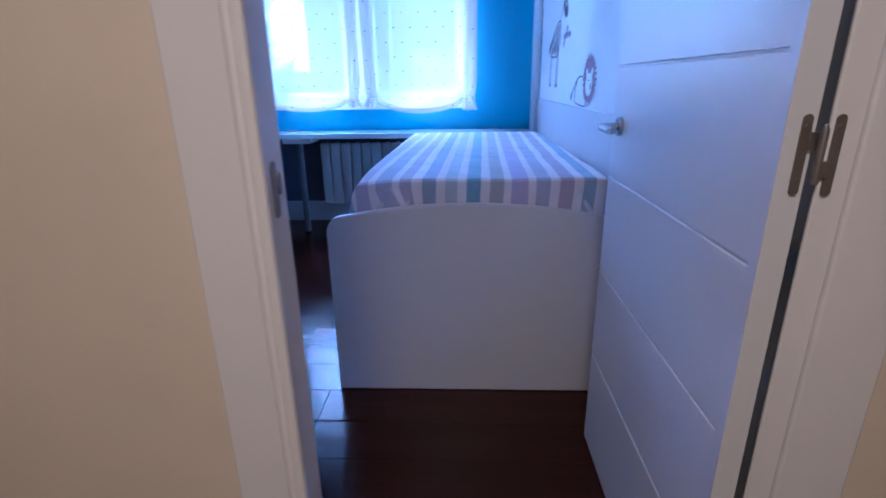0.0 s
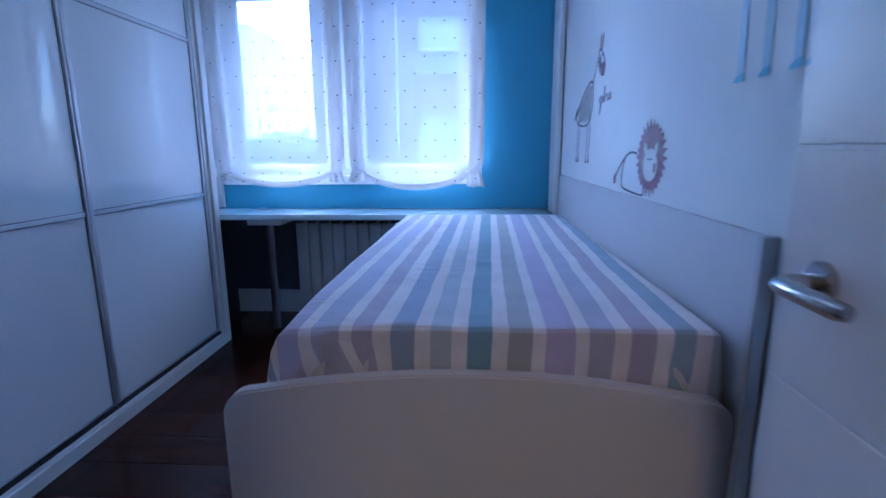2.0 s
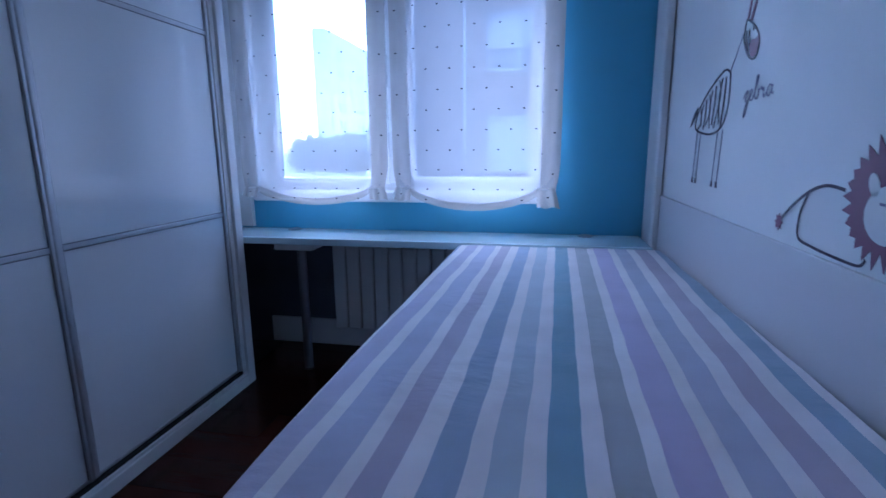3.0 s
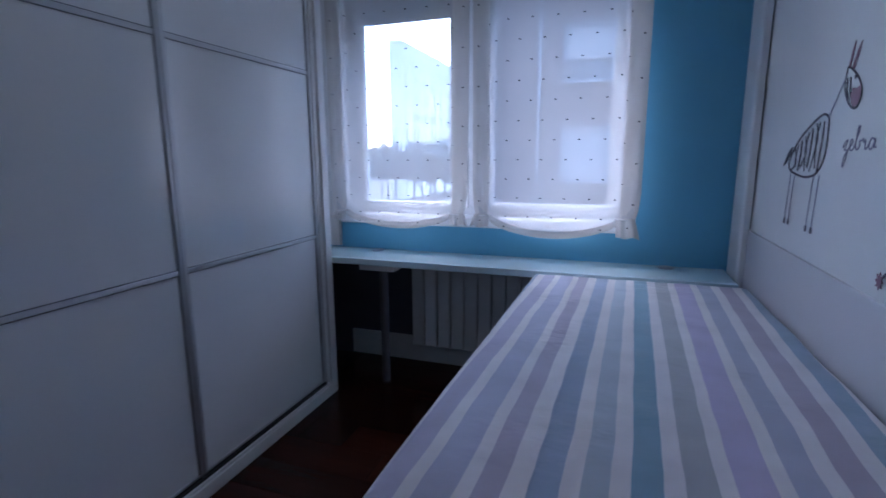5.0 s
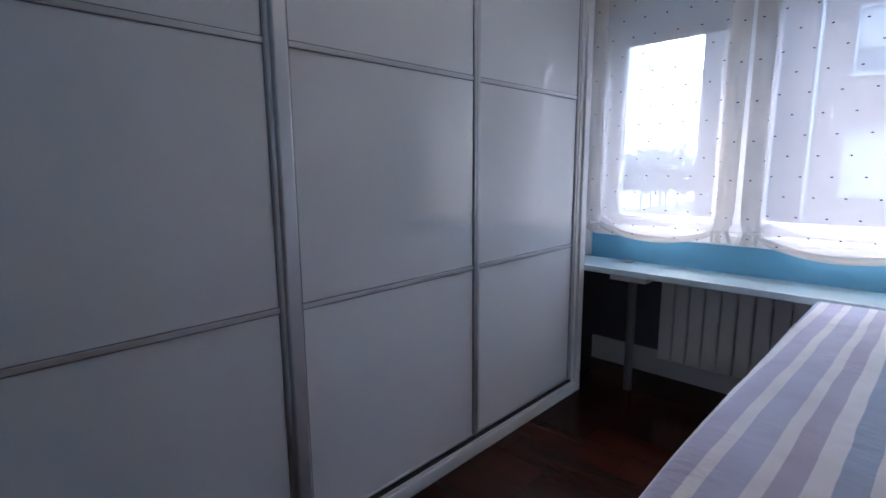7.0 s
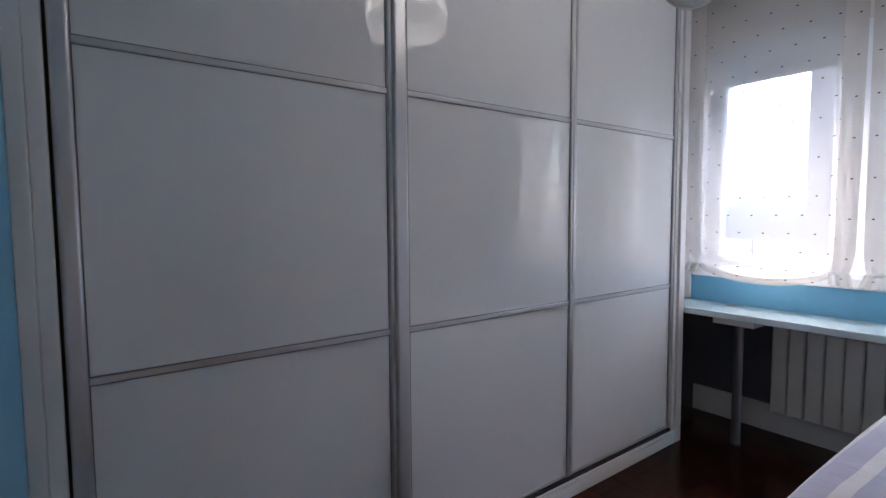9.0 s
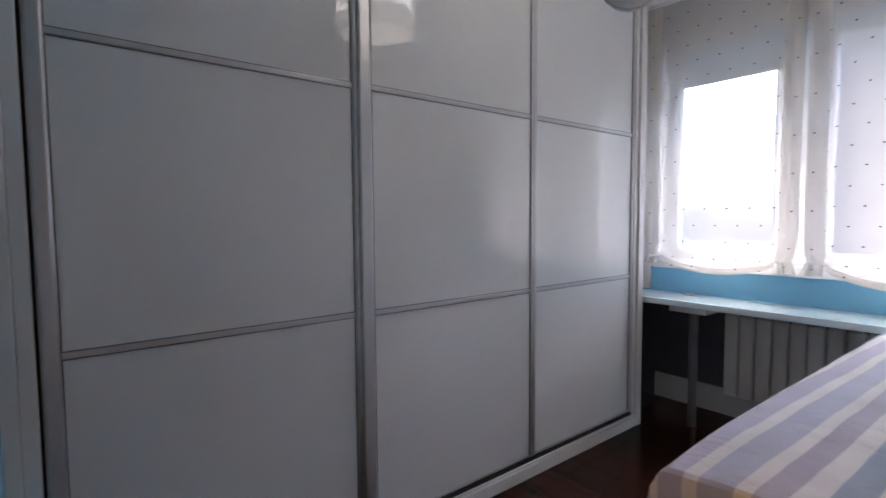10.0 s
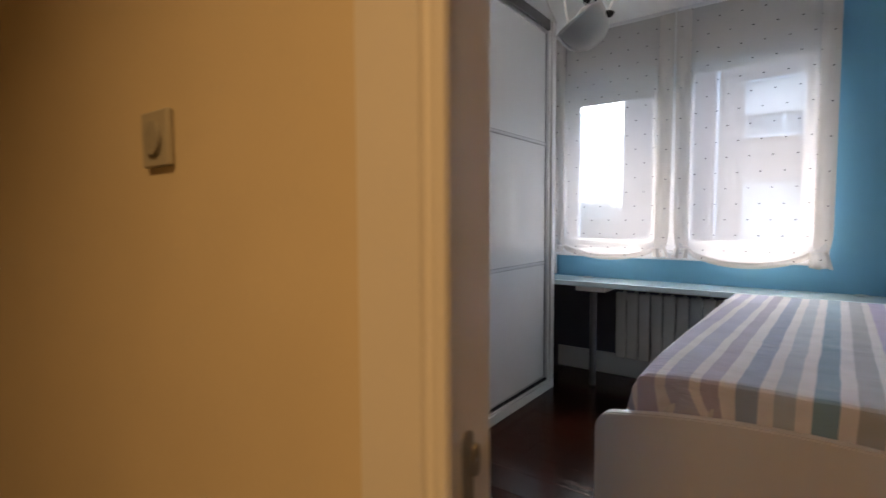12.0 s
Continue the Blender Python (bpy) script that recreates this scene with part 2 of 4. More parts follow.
    crease = t.nodes.new("ShaderNodeTexNoise")
    crease.inputs["Scale"].default_value, crease.inputs["Detail"].default_value, crease.inputs["Distortion"].default_value = 7, 6, 0.8
    t.links.new(uv.outputs[0], crease.inputs["Vector"])
    # small puckers across the stripes, in patches
    pm = t.nodes.new("ShaderNodeMapping")
    pm.inputs["Scale"].default_value = (16, 34, 1)
    pm.inputs["Rotation"].default_value = (0, 0, 0.35)
    t.links.new(uv.outputs[0], pm.inputs[0])
    pucker, patch = t.nodes.new("ShaderNodeTexNoise"), t.nodes.new("ShaderNodeTexNoise")
    pucker.inputs["Detail"].default_value = 4
    pucker.inputs["Scale"].default_value, patch.inputs["Scale"].default_value = 1.0, 3.2
    t.links.new(pm.outputs[0], pucker.inputs["Vector"])
    t.links.new(uv.outputs[0], patch.inputs["Vector"])
    mask = t.nodes.new("ShaderNodeMapRange")
    mask.inputs[1].default_value, mask.inputs[2].default_value = 0.50, 0.66
    t.links.new(patch.outputs[0], mask.inputs[0])
    height = t.nodes.new("ShaderNodeMath")
    height.operation = "MULTIPLY"
    t.links.new(pucker.outputs[0], height.inputs[0])
    t.links.new(mask.outputs[0], height.inputs[1])
    b0 = t.nodes.new("ShaderNodeBump")
    b0.inputs["Strength"].default_value, b0.inputs["Distance"].default_value = 0.9, 0.011
    t.links.new(height.outputs[0], b0.inputs["Height"])
    b1, b2 = t.nodes.new("ShaderNodeBump"), t.nodes.new("ShaderNodeBump")
    b1.inputs["Strength"].default_value, b1.inputs["Distance"].default_value = 0.3, 0.012
    b2.inputs["Strength"].default_value, b2.inputs["Distance"].default_value = 0.25, 0.001
    t.links.new(crease.outputs[0], b1.inputs["Height"])
    t.links.new(fine.outputs[0], b2.inputs["Height"])
    t.links.new(b0.outputs[0], b1.inputs["Normal"])
    t.links.new(b1.outputs[0], b2.inputs["Normal"])
    t.links.new(b2.outputs[0], b.inputs["Normal"])
    return m


def glow_material(name, colour, strength):
    """White fabric of the lamp, lit from within."""
    m = material(name, colour, 0.8, vary=0.05, scale=20)
    b = m.node_tree.nodes["Principled BSDF"]
    b.inputs["Emission Color"].default_value, b.inputs["Emission Strength"].default_value = (1.0, 0.94, 0.86, 1), strength
    return m


LAMP_GLOW, CLOUD_GLOW = glow_material("lit_lamp_diffuser", (0.75, 0.74, 0.72), 0.035), glow_material("lit_cloud_fabric", (0.7, 0.7, 0.7), 0.15)
LAMP_SHADE = glow_material("pale_lit_lamp_shade", (0.46, 0.46, 0.48), 0.03)
GLASS, STRIPES = glass_material(), stripe_material()
VOILE = voile_material("dotted_voile", 0.520, 0.545, (0.86, 0.85, 0.84, 1), 0.14)
VOILE_HEM = voile_material("doubled_dotted_voile", 0.70, 0.77, (0.78, 0.745, 0.70, 1), 0.10)


# ---- mesh helpers ----
FLAT = set()


def add_box(bm, x0, x1, y0, y1, z0, z1, bevel=0.0, segments=2):
    made = bmesh.ops.create_cube(bm, size=1.0)["verts"]
    for v in made:
        v.co = Vector((x0 + (v.co.x + 0.5) * (x1 - x0), y0 + (v.co.y + 0.5) * (y1 - y0), z0 + (v.co.z + 0.5) * (z1 - z0)))
    if bevel:
        edges = list({e for v in made for e in v.link_edges})
        bmesh.ops.bevel(bm, geom=edges, offset=bevel, segments=segments, affect="EDGES", profile=0.5)
    FLAT.add(id(bm))
    return bm


def box(x0, x1, y0, y1, z0, z1, bevel=0.0, segments=2):
    return add_box(bmesh.new(), x0, x1, y0, y1, z0, z1, bevel, segments)


def add_tube(bm, points, radius, sides=10, closed_ends=True):
    """A round bar along a polyline."""
    pts = [Vector(p) for p in points]
    rings = []
    for i, p in enumerate(pts):
        d = (pts[min(i + 1, len(pts) - 1)] - pts[max(i - 1, 0)]).normalized()
        side = d.cross(Vector((0, 0, 1)) if abs(d.z) < 0.9 else Vector((1, 0, 0))).normalized()
        up = side.cross(d)
        r = radius[i] if isinstance(radius, (list, tuple)) else radius
        rings.append([bm.verts.new(p + side * r * math.cos(2 * math.pi * k / sides) + up * r * math.sin(2 * math.pi * k / sides)) for k in range(sides)])
    for a, b in zip(rings, rings[1:]):
        for k in range(sides):
            bm.faces.new((a[k], a[(k + 1) % sides], b[(k + 1) % sides], b[k]))
    if closed_ends:
        bm.faces.new(rings[0][::-1])
        bm.faces.new(rings[-1])
    return bm


def tube(points, radius, sides=10):
    return add_tube(bmesh.new(), points, radius, sides)


def lathe(profile, centre, sides=32, solid=0.0):
    """A turned shape: radius and height pairs round an upright axis; solid gives a thin wall."""
    bm = bmesh.new()
    loops = list(profile)
    if solid:
        loops = loops + [(max(r - solid, 0.0005), z) for r, z in reversed(profile)]
    rings = [[bm.verts.new((centre[0] + r * math.cos(2 * math.pi * k / sides), centre[1] + r * math.sin(2 * math.pi * k / sides), centre[2] + z)) for k in range(sides)] for r, z in loops]
    pairs = list(zip(rings, rings[1:])) + ([(rings[-1], rings[0])] if solid else [])
    for a, b in pairs:
        for k in range(sides):
            bm.faces.new((a[k], a[(k + 1) % sides], b[(k + 1) % sides], b[k]))
    if not solid:
        bm.faces.new(rings[0][::-1])
        bm.faces.new(rings[-1])
    return bm


def finish(name, bm, mat, smooth=True):
    bmesh.ops.recalc_face_normals(bm, faces=bm.faces)
    me = bpy.data.meshes.new(name)
    bm.to_mesh(me)
    plain = id(bm) in FLAT
    FLAT.discard(id(bm))
    bm.free()
    me.materials.append(mat)
    if smooth:
        me.set_sharp_from_angle(angle=radians(35))
        # the broad faces of boards stay flat, only their rounded edges are smooth
        me.polygons.foreach_set("use_smooth", [not (plain and max(abs(c) for c in f.normal) > 0.999) for f in me.polygons])
    return me


def part(name, bm, mat, parent, label=""):
    ob = new(name, finish(name, bm, mat))
    ob.parent = parent
    if label:
        ob["label"] = label
    return ob


def thing(name, bm, mat, label, category, group="", kind=""):
    return tagged(new(name, finish(name, bm, mat)), label, category, group, kind)


def base(name, at, label, category, group="", kind=""):
    """An empty at the base of a thing that parents its parts."""
    ob = new(name)
    ob.empty_display_size = 0.05
    return tagged(ob, label, category, group, kind)


def prism(outline, axis, lo, hi, bevel=0.0):
    """An outline, given in the two other axes, drawn out along one axis."""
    bm = bmesh.new()

    def at(p, q):
        a, b = p
        return {"x": (q, a, b), "y": (a, q, b), "z": (a, b, q)}[axis]

    low = [bm.verts.new(at(p, lo)) for p in outline]
    high = [bm.verts.new(at(p, hi)) for p in outline]
    n = len(outline)
    bm.faces.new(low)
    bm.faces.new(high[::-1])
    for k in range(n):
        bm.faces.new((low[k], high[k], high[(k + 1) % n], low[(k + 1) % n]))
    bmesh.ops.recalc_face_normals(bm, faces=bm.faces)
    FLAT.add(id(bm))
    if bevel:
        rim = [e for e in bm.edges if all(abs({"x": v.co.x, "y": v.co.y, "z": v.co.z}[axis] - lo) < 1e-5 for v in e.verts) or all(abs({"x": v.co.x, "y": v.co.y, "z": v.co.z}[axis] - hi) < 1e-5 for v in e.verts)]
        bmesh.ops.bevel(bm, geom=rim, offset=bevel, segments=2, affect="EDGES")
    return bm


# ---- the setting ----
XR, Y_IN, Y_HALL, Y_WIN, CEIL = 0.75, 1.010, 0.957, 4.15, 2.53


def structure(name, bm, mat, label, category):
    return thing(name, bm, mat, label, category, kind="structure")


floor_bm = box(-1.9, 2.2, -1.2, 0.984, -0.12, -0.012)
add_box(floor_bm, -1.9, 0.95, 0.984, 4.45, -0.12, -0.012)
floor = structure("floor", floor_bm, SUBFLOOR, "dark reddish brown parquet boards with a satin varnish", "floor")
structure("ceiling", box(-1.9, 0.95, Y_IN, 4.45, CEIL, CEIL + 0.12), CEILING, "plain white painted bedroom ceiling", "ceiling")
structure("ceiling_hall", box(-1.9, 2.2, -1.2, Y_IN, CEIL, CEIL + 0.12), CEILING, "plain white painted hallway ceiling", "ceiling")

# window wall, with the opening and the niche under the desk
W0, W1, WZ0, WZ1 = -1.315, 0.275, 0.945, 2.26
bm = box(-1.9, W0, Y_WIN, 4.45, 0.74, CEIL)
add_box(bm, W1, 0.95, Y_WIN, 4.45, 0.74, CEIL)
add_box(bm, W0, W1, Y_WIN, 4.45, 0.74, WZ0)
add_box(bm, W0, W1, Y_WIN, 4.45, WZ1, CEIL)
structure("wall_window", bm, BLUE_WALL, "bright blue painted wall round the window", "wall")
structure("wall_niche", box(-1.9, 0.95, 4.39, 4.45, -0.05, 0.74), NICHE_WALL, "dark slate-toned wall behind the radiator under the desk", "wall")
structure("wall_drawings", box(XR, 0.95, Y_IN, Y_WIN, -0.05, CEIL), WHITE_WALL, "white painted wall with animal drawings", "wall")
structure("wall_wardrobe", box(-2.0, -1.9, -1.2, 4.45, -0.05, CEIL), WHITE_WALL, "plain white wall behind the wardrobe", "wall")
# door wall: blue inside, cream towards the hall
DX0, DX1, DZ = -0.042, 0.710, 2.05
bm = box(-1.9, DX0, 0.970, Y_IN, -0.05, CEIL)
add_box(bm, DX1, 0.95, 0.970, Y_IN, -0.05, CEIL)
add_box(bm, DX0, DX1, 0.970, Y_IN, DZ, CEIL)
structure("wall_door", bm, BLUE_WALL, "blue painted wall beside the bedroom door", "wall")
bm = box(-1.9, DX0, Y_HALL, 0.970, -0.05, CEIL)
add_box(bm, DX1, 2.2, Y_HALL, 0.970, -0.05, CEIL)
add_box(bm, DX0, DX1, Y_HALL, 0.970, DZ, CEIL)
structure("wall_hall", bm, HALL_WALL, "cream painted hallway wall with a light switch", "wall")
structure("wall_hall_back", box(-1.9, 2.2, -1.3, -1.2, -0.05, CEIL), HALL_WALL, "plain cream hallway wall", "wall")
structure("wall_hall_end", box(2.2, 2.3, -1.2, 0.970, -0.05, CEIL), HALL_WALL, "plain cream end wall of the hallway", "wall")
# white upright board on the window wall beside the wardrobe, and the boxed corner at the bed's head
structure("trim", box(-1.42, -1.335, Y_WIN - 0.03, Y_WIN - 0.001, 0.78, CEIL, 0.003), BOARD, "white upright board beside the window", "trim")
structure("wall_return", box(-1.46, -1.425, 3.85, Y_WIN - 0.001, -0.05, CEIL), WHITE_WALL, "white return wall behind the wardrobe end", "wall")
structure("pillar", box(0.712, XR - 0.001, 3.93, Y_WIN - 0.001, 0, CEIL, 0.030, 6), WHITE_WALL, "white boxed corner with a rounded edge", "pillar")
bm = box(-1.42, 0.70, 4.372, 4.389, 0.0, 0.165, 0.004)
structure("baseboard", bm, SKIRTING, "white painted skirting board under the desk", "baseboard")
structure("baseboard_hall", box(-1.9, -0.133, Y_HALL - 0.013, Y_HALL - 0.001, 0.0, 0.085, 0.003), SKIRTING, "white skirting board in the hallway", "baseboard")

# door casing and jambs
frame_1 = base("door_frame", (0, 0, 0), "white painted door casing with a fluted inner edge", "door frame", kind="structure")


def casing_profile(x_out, x_in, y_face):
    """Outline of a casing board, flat with a groove and a bead at its inner edge."""
    s = 1 if x_in > x_out else -1
    return [(x_out, Y_HALL - 0.0005), (x_out, y_face + 0.004), (x_out + s * 0.004, y_face), (x_in - s * 0.027, y_face), (x_in - s * 0.024, y_face + 0.005), (x_in - s * 0.019, y_face + 0.007),
            (x_in - s * 0.015, y_face + 0.004), (x_in - s * 0.008, y_face + 0.002), (x_in - s * 0.002, y_face + 0.004), (x_in, y_face + 0.009), (x_in, Y_HALL - 0.0005)]


part("casing", prism(casing_profile(-0.132, -0.024, 0.943), "z", 0, 2.15), CASING, frame_1)
part("casing", box(0.7030, 0.804, 0.943, Y_HALL - 0.0005, 0, 2.15, 0.004, 3), CASING, frame_1)
part("jamb_face", box(0.6650, 0.7027, 0.949, Y_HALL - 0.0005, 0, 2.04, 0.003, 3), CASING, frame_1)
part("casing", box(-0.024, 0.7027, 0.943, Y_HALL - 0.0005, 2.04, 2.15, 0.003), CASING, frame_1)
jamb = part("jamb", box(-0.0415, -0.026, 0.9575, 1.022, 0, 2.04, 0.002), CASING, frame_1)
part("jamb", box(0.6945, 0.7090, 0.9575, 0.9690, 0, 2.04, 0.002), CASING, frame_1)
part("jamb", box(-0.025, 0.664, 0.9575, 1.012, 2.035, 2.0495, 0.002), CASING, frame_1)
part("casing", box(-0.122, -0.0430, 1.0103, 1.0225, 0, 2.14, 0.002), CASING, frame_1)
plate = prism([(0.980 + 0.009 * math.cos(a), 0.970 + 0.030 * (1 if math.sin(a) > 0 else -1) + 0.009 * math.sin(a)) for a in [k * math.pi / 8 for k in range(16)]], "x", -0.0259, -0.0238, 0.0005)
part("strike_plate", plate, BRONZE, frame_1, "dull metal strike plate")
part("keeper", prism([(0.990 + 0.006 * math.cos(a), 0.978 + 0.016 * math.sin(a)) for a in [k * math.pi / 8 for k in range(16)]], "x", -0.0259, -0.0205, 0.001), BRONZE, frame_1)


# ---- door leaf ----
door = base("door_1", (0, 0, 0), "open white door with horizontal grooves", "door", kind="structure")
LX0, LX1, LY0, LY1 = 0.618, 0.6535, 0.958, 1.672
levels = [0.012] + [0.317 + 0.273 * k for k in range(7)] + [2.03]
for lo, hi in zip(levels, levels[1:]):
    part("panel", box(LX0, LX1, LY0, LY1, lo + 0.0027, hi - 0.0027, 0.0018), DOOR_WHITE, door)
part("core", box(LX0 + 0.0035, LX1 - 0.0035, LY0 + 0.001, LY1 - 0.001, 0.014, 2.028), DOOR_WHITE, door)
part("hinge_stile", box(LX0 - 0.0004, LX1 + 0.0004, LY0 - 0.0012, LY0 + 0.022, 0.012, 2.03, 0.001), DOOR_WHITE, door)


def lever(side):
    """A round rose and a bent lever; side is -1 or 1 across the leaf."""
    x = LX0 if side < 0 else LX1
    rose = part("rose", lathe([(0.0230, 0), (0.0230, 0.007), (0.021, 0.0095), (0.009, 0.0098)], (0, 0, 0), 28), STEEL, door, "satin steel round rose")
    rose.matrix_local = pose(x, 1.600, 0.995, 0, 90 * side, 0)
    pts = [(x, 1.600, 0.995), (x + side * 0.030, 1.600, 0.995), (x + side * 0.042, 1.598, 0.995), (x + side * 0.050, 1.590, 0.995), (x + side * 0.052, 1.575, 0.995), (x + side * 0.052, 1.506, 0.995), (x + side * 0.049, 1.496, 0.995)]
    part("handle", tube(pts, [0.0095, 0.0095, 0.0095, 0.0096, 0.0096, 0.0096, 0.008], 20), STEEL, door, "satin steel lever handle")


lever(-1)
lever(1)


def hinge(z):
    """An H-shaped surface hinge: two long rounded plates, two bridges and a knuckle."""
    for n, (cx, half, cz) in enumerate(((0.6415, 0.043, z), (0.6750, 0.043, z))):
        out = [(cx + 0.0062 * math.cos(a), cz + half * (1 if math.sin(a) > 0 else -1) + 0.0062 * math.sin(a)) for a in [(k + 0.5) * math.pi / 8 for k in range(16)]]
        y1 = LY0 - 0.0014 if n == 0 else 0.9488
        p = part("hinge_plate", prism(out, "y", y1 - 0.0025, y1, 0.0006), BRONZE, door, "dull metal hinge plate")
        for dz in (-0.032, 0.034):
            screw = part("screw", lathe([(0.0032, 0), (0.0028, 0.0012), (0.0012, 0.0013)], (0, 0, 0), 10), BRONZE, p)
            screw.matrix_local = pose(cx, y1 - 0.0025, cz + dz, 90, 0, 0)
    part("hinge_bridge", box(0.6465, 0.6590, LY0 - 0.0048, LY0 - 0.0016, z + 0.006, z + 0.028, 0.0006), BRONZE, door)
    part("hinge_bridge", box(0.6590, 0.6705, 0.9448, 0.9478, z - 0.026, z - 0.006, 0.0006), BRONZE, door)
    part("knuckle", tube([(0.6590, 0.948, z - 0.034), (0.6590, 0.948, z + 0.030), (0.6590, 0.948, z + 0.038)], [0.0048, 0.0048, 0.002], 12), BRONZE, door)


for z in (0.27, 1.014, 1.76):
    hinge(z)

# ---- hallway light switch ----
sw = base("light_switch", (0, 0, 0), "square beige light switch on the hallway wall", "light switch")
part("plate", box(-0.605, -0.521, Y_HALL - 0.011, Y_HALL - 0.0005, 1.284, 1.367, 0.0035, 3), SWITCH, sw)
part("dial", prism([(-0.563 + 0.026 * math.cos(k * math.pi / 14), 1.3255 + 0.026 * math.sin(k * math.pi / 14)) for k in range(28)], "y", Y_HALL - 0.017, Y_HALL - 0.0111, 0.0015), SWITCH_KNOB, sw, "round rocker of the switch")


# ---- window ----
window = base("window_1", (0, 0, 0), "white double window with two sashes", "window", kind="structure")
FY0, FY1 = 4.285, 4.345
part("window_frame", box(W0 + 0.001, W0 + 0.05, FY0, FY1, WZ0 + 0.03, WZ1 - 0.001, 0.004), PVC, window)
part("window_frame", box(W1 - 0.05, W1 - 0.001, FY0, FY1, WZ0 + 0.03, WZ1 - 0.001, 0.004), PVC, window)
part("window_frame", box(W0 + 0.05, W1 - 0.05, FY0, FY1, WZ0 + 0.03, WZ0 + 0.07, 0.004), PVC, window)
part("window_frame", box(W0 + 0.05, W1 - 0.05, FY0, FY1, WZ1 - 0.055, WZ1 - 0.001, 0.004), PVC, window)
part("mullion", box(-0.585, -0.545, FY0, FY1, WZ0 + 0.07, WZ1 - 0.055, 0.004), PVC, window)
for x0, x1, g0, g1 in ((-1.275, -0.585, -1.232, -0.690), (-0.545, 0.235, -0.442, 0.165)):
    sash = part("sash", box(x0, g0, FY0 - 0.015, FY1 - 0.012, WZ0 + 0.062, 2.215, 0.005), PVC, window)
    part("rail", box(g1, x1, FY0 - 0.015, FY1 - 0.012, WZ0 + 0.062, 2.215, 0.005), PVC, sash)
    part("rail", box(g0, g1, FY0 - 0.015, FY1 - 0.012, WZ0 + 0.062, 1.040, 0.005), PVC, sash)
    part("rail", box(g0, g1, FY0 - 0.015, FY1 - 0.012, 2.152, 2.215, 0.005), PVC, sash)
    pane = part("pane", box(g0 + 0.0005, g1 - 0.0005, 4.306, 4.312, 1.0405, 2.1515), GLASS, sash, "clear window pane")
    pane.visible_shadow = False
part("window_handle", tube([(-0.640, 4.268, 1.55), (-0.640, 4.225, 1.55), (-0.640, 4.215, 1.545), (-0.640, 4.213, 1.45)], 0.008, 10), PVC, window)
part("window_sill", box(W0 + 0.001, W1 + 0.025, 4.118, FY0 + 0.01, WZ0 - 0.022, WZ0 + 0.030, 0.004), PVC, window, "white window sill")
part("reveal_lining", box(W0 + 0.001, W0 + 0.012, 4.137, FY0 - 0.001, WZ0 + 0.031, WZ1 - 0.001, 0.002), PVC, window)
part("reveal_lining", box(W1 - 0.012, W1 - 0.001, 4.137, FY0 - 0.001, WZ0 + 0.031, WZ1 - 0.001, 0.002), PVC, window)
part("casing", box(-1.415, W0, 4.137, Y_WIN - 0.001, WZ0 - 0.02, 2.199, 0.003), PVC, window, "white casing strip")
part("casing", box(W1, W1 + 0.03, 4.137, Y_WIN - 0.001, WZ0 + 0.031, 2.199, 0.003), PVC, window, "white casing strip")
part("shutter_box", box(W0 - 0.03, W1 + 0.03, Y_WIN - 0.014, Y_WIN - 0.001, 2.200, CEIL - 0.002, 0.003), SHUTTER_BOX, window, "grey beige shutter box cover")
# rolled-up shutter: its lowest slats hang behind the first sash
shutter = base("roller_shutter", (0, 0, 0), "grey rolled-up outside shutter with its last slats showing", "shutter")
for k in range(4):
    part("slat", box(-1.262, -0.600, 4.368, 4.380, 2.062 + 0.046 * k, 2.108 + 0.046 * k, 0.003), FACADE_TRIM, shutter)


# ---- voile roman shades ----
def cloth_sheet(rows):
    """A sheet from columns of (place, u, v), with its weave laid out by u and v."""
    bm = bmesh.new()
    layer = bm.loops.layers.uv.new("UVMap")
    grid = [[(bm.verts.new(place), u, v) for place, u, v in col] for col in rows]
    for a, b in zip(grid, grid[1:]):
        for j in range(len(a) - 1):
            q = (a[j], b[j], b[j + 1], a[j + 1])
            f = bm.faces.new([c[0] for c in q])
            for loop, c in zip(f.loops, q):
                loop[layer].uv = (c[1], c[2])
    return bm


TIE, HEM, SHADE_Y = 0.996, 0.088, 4.066


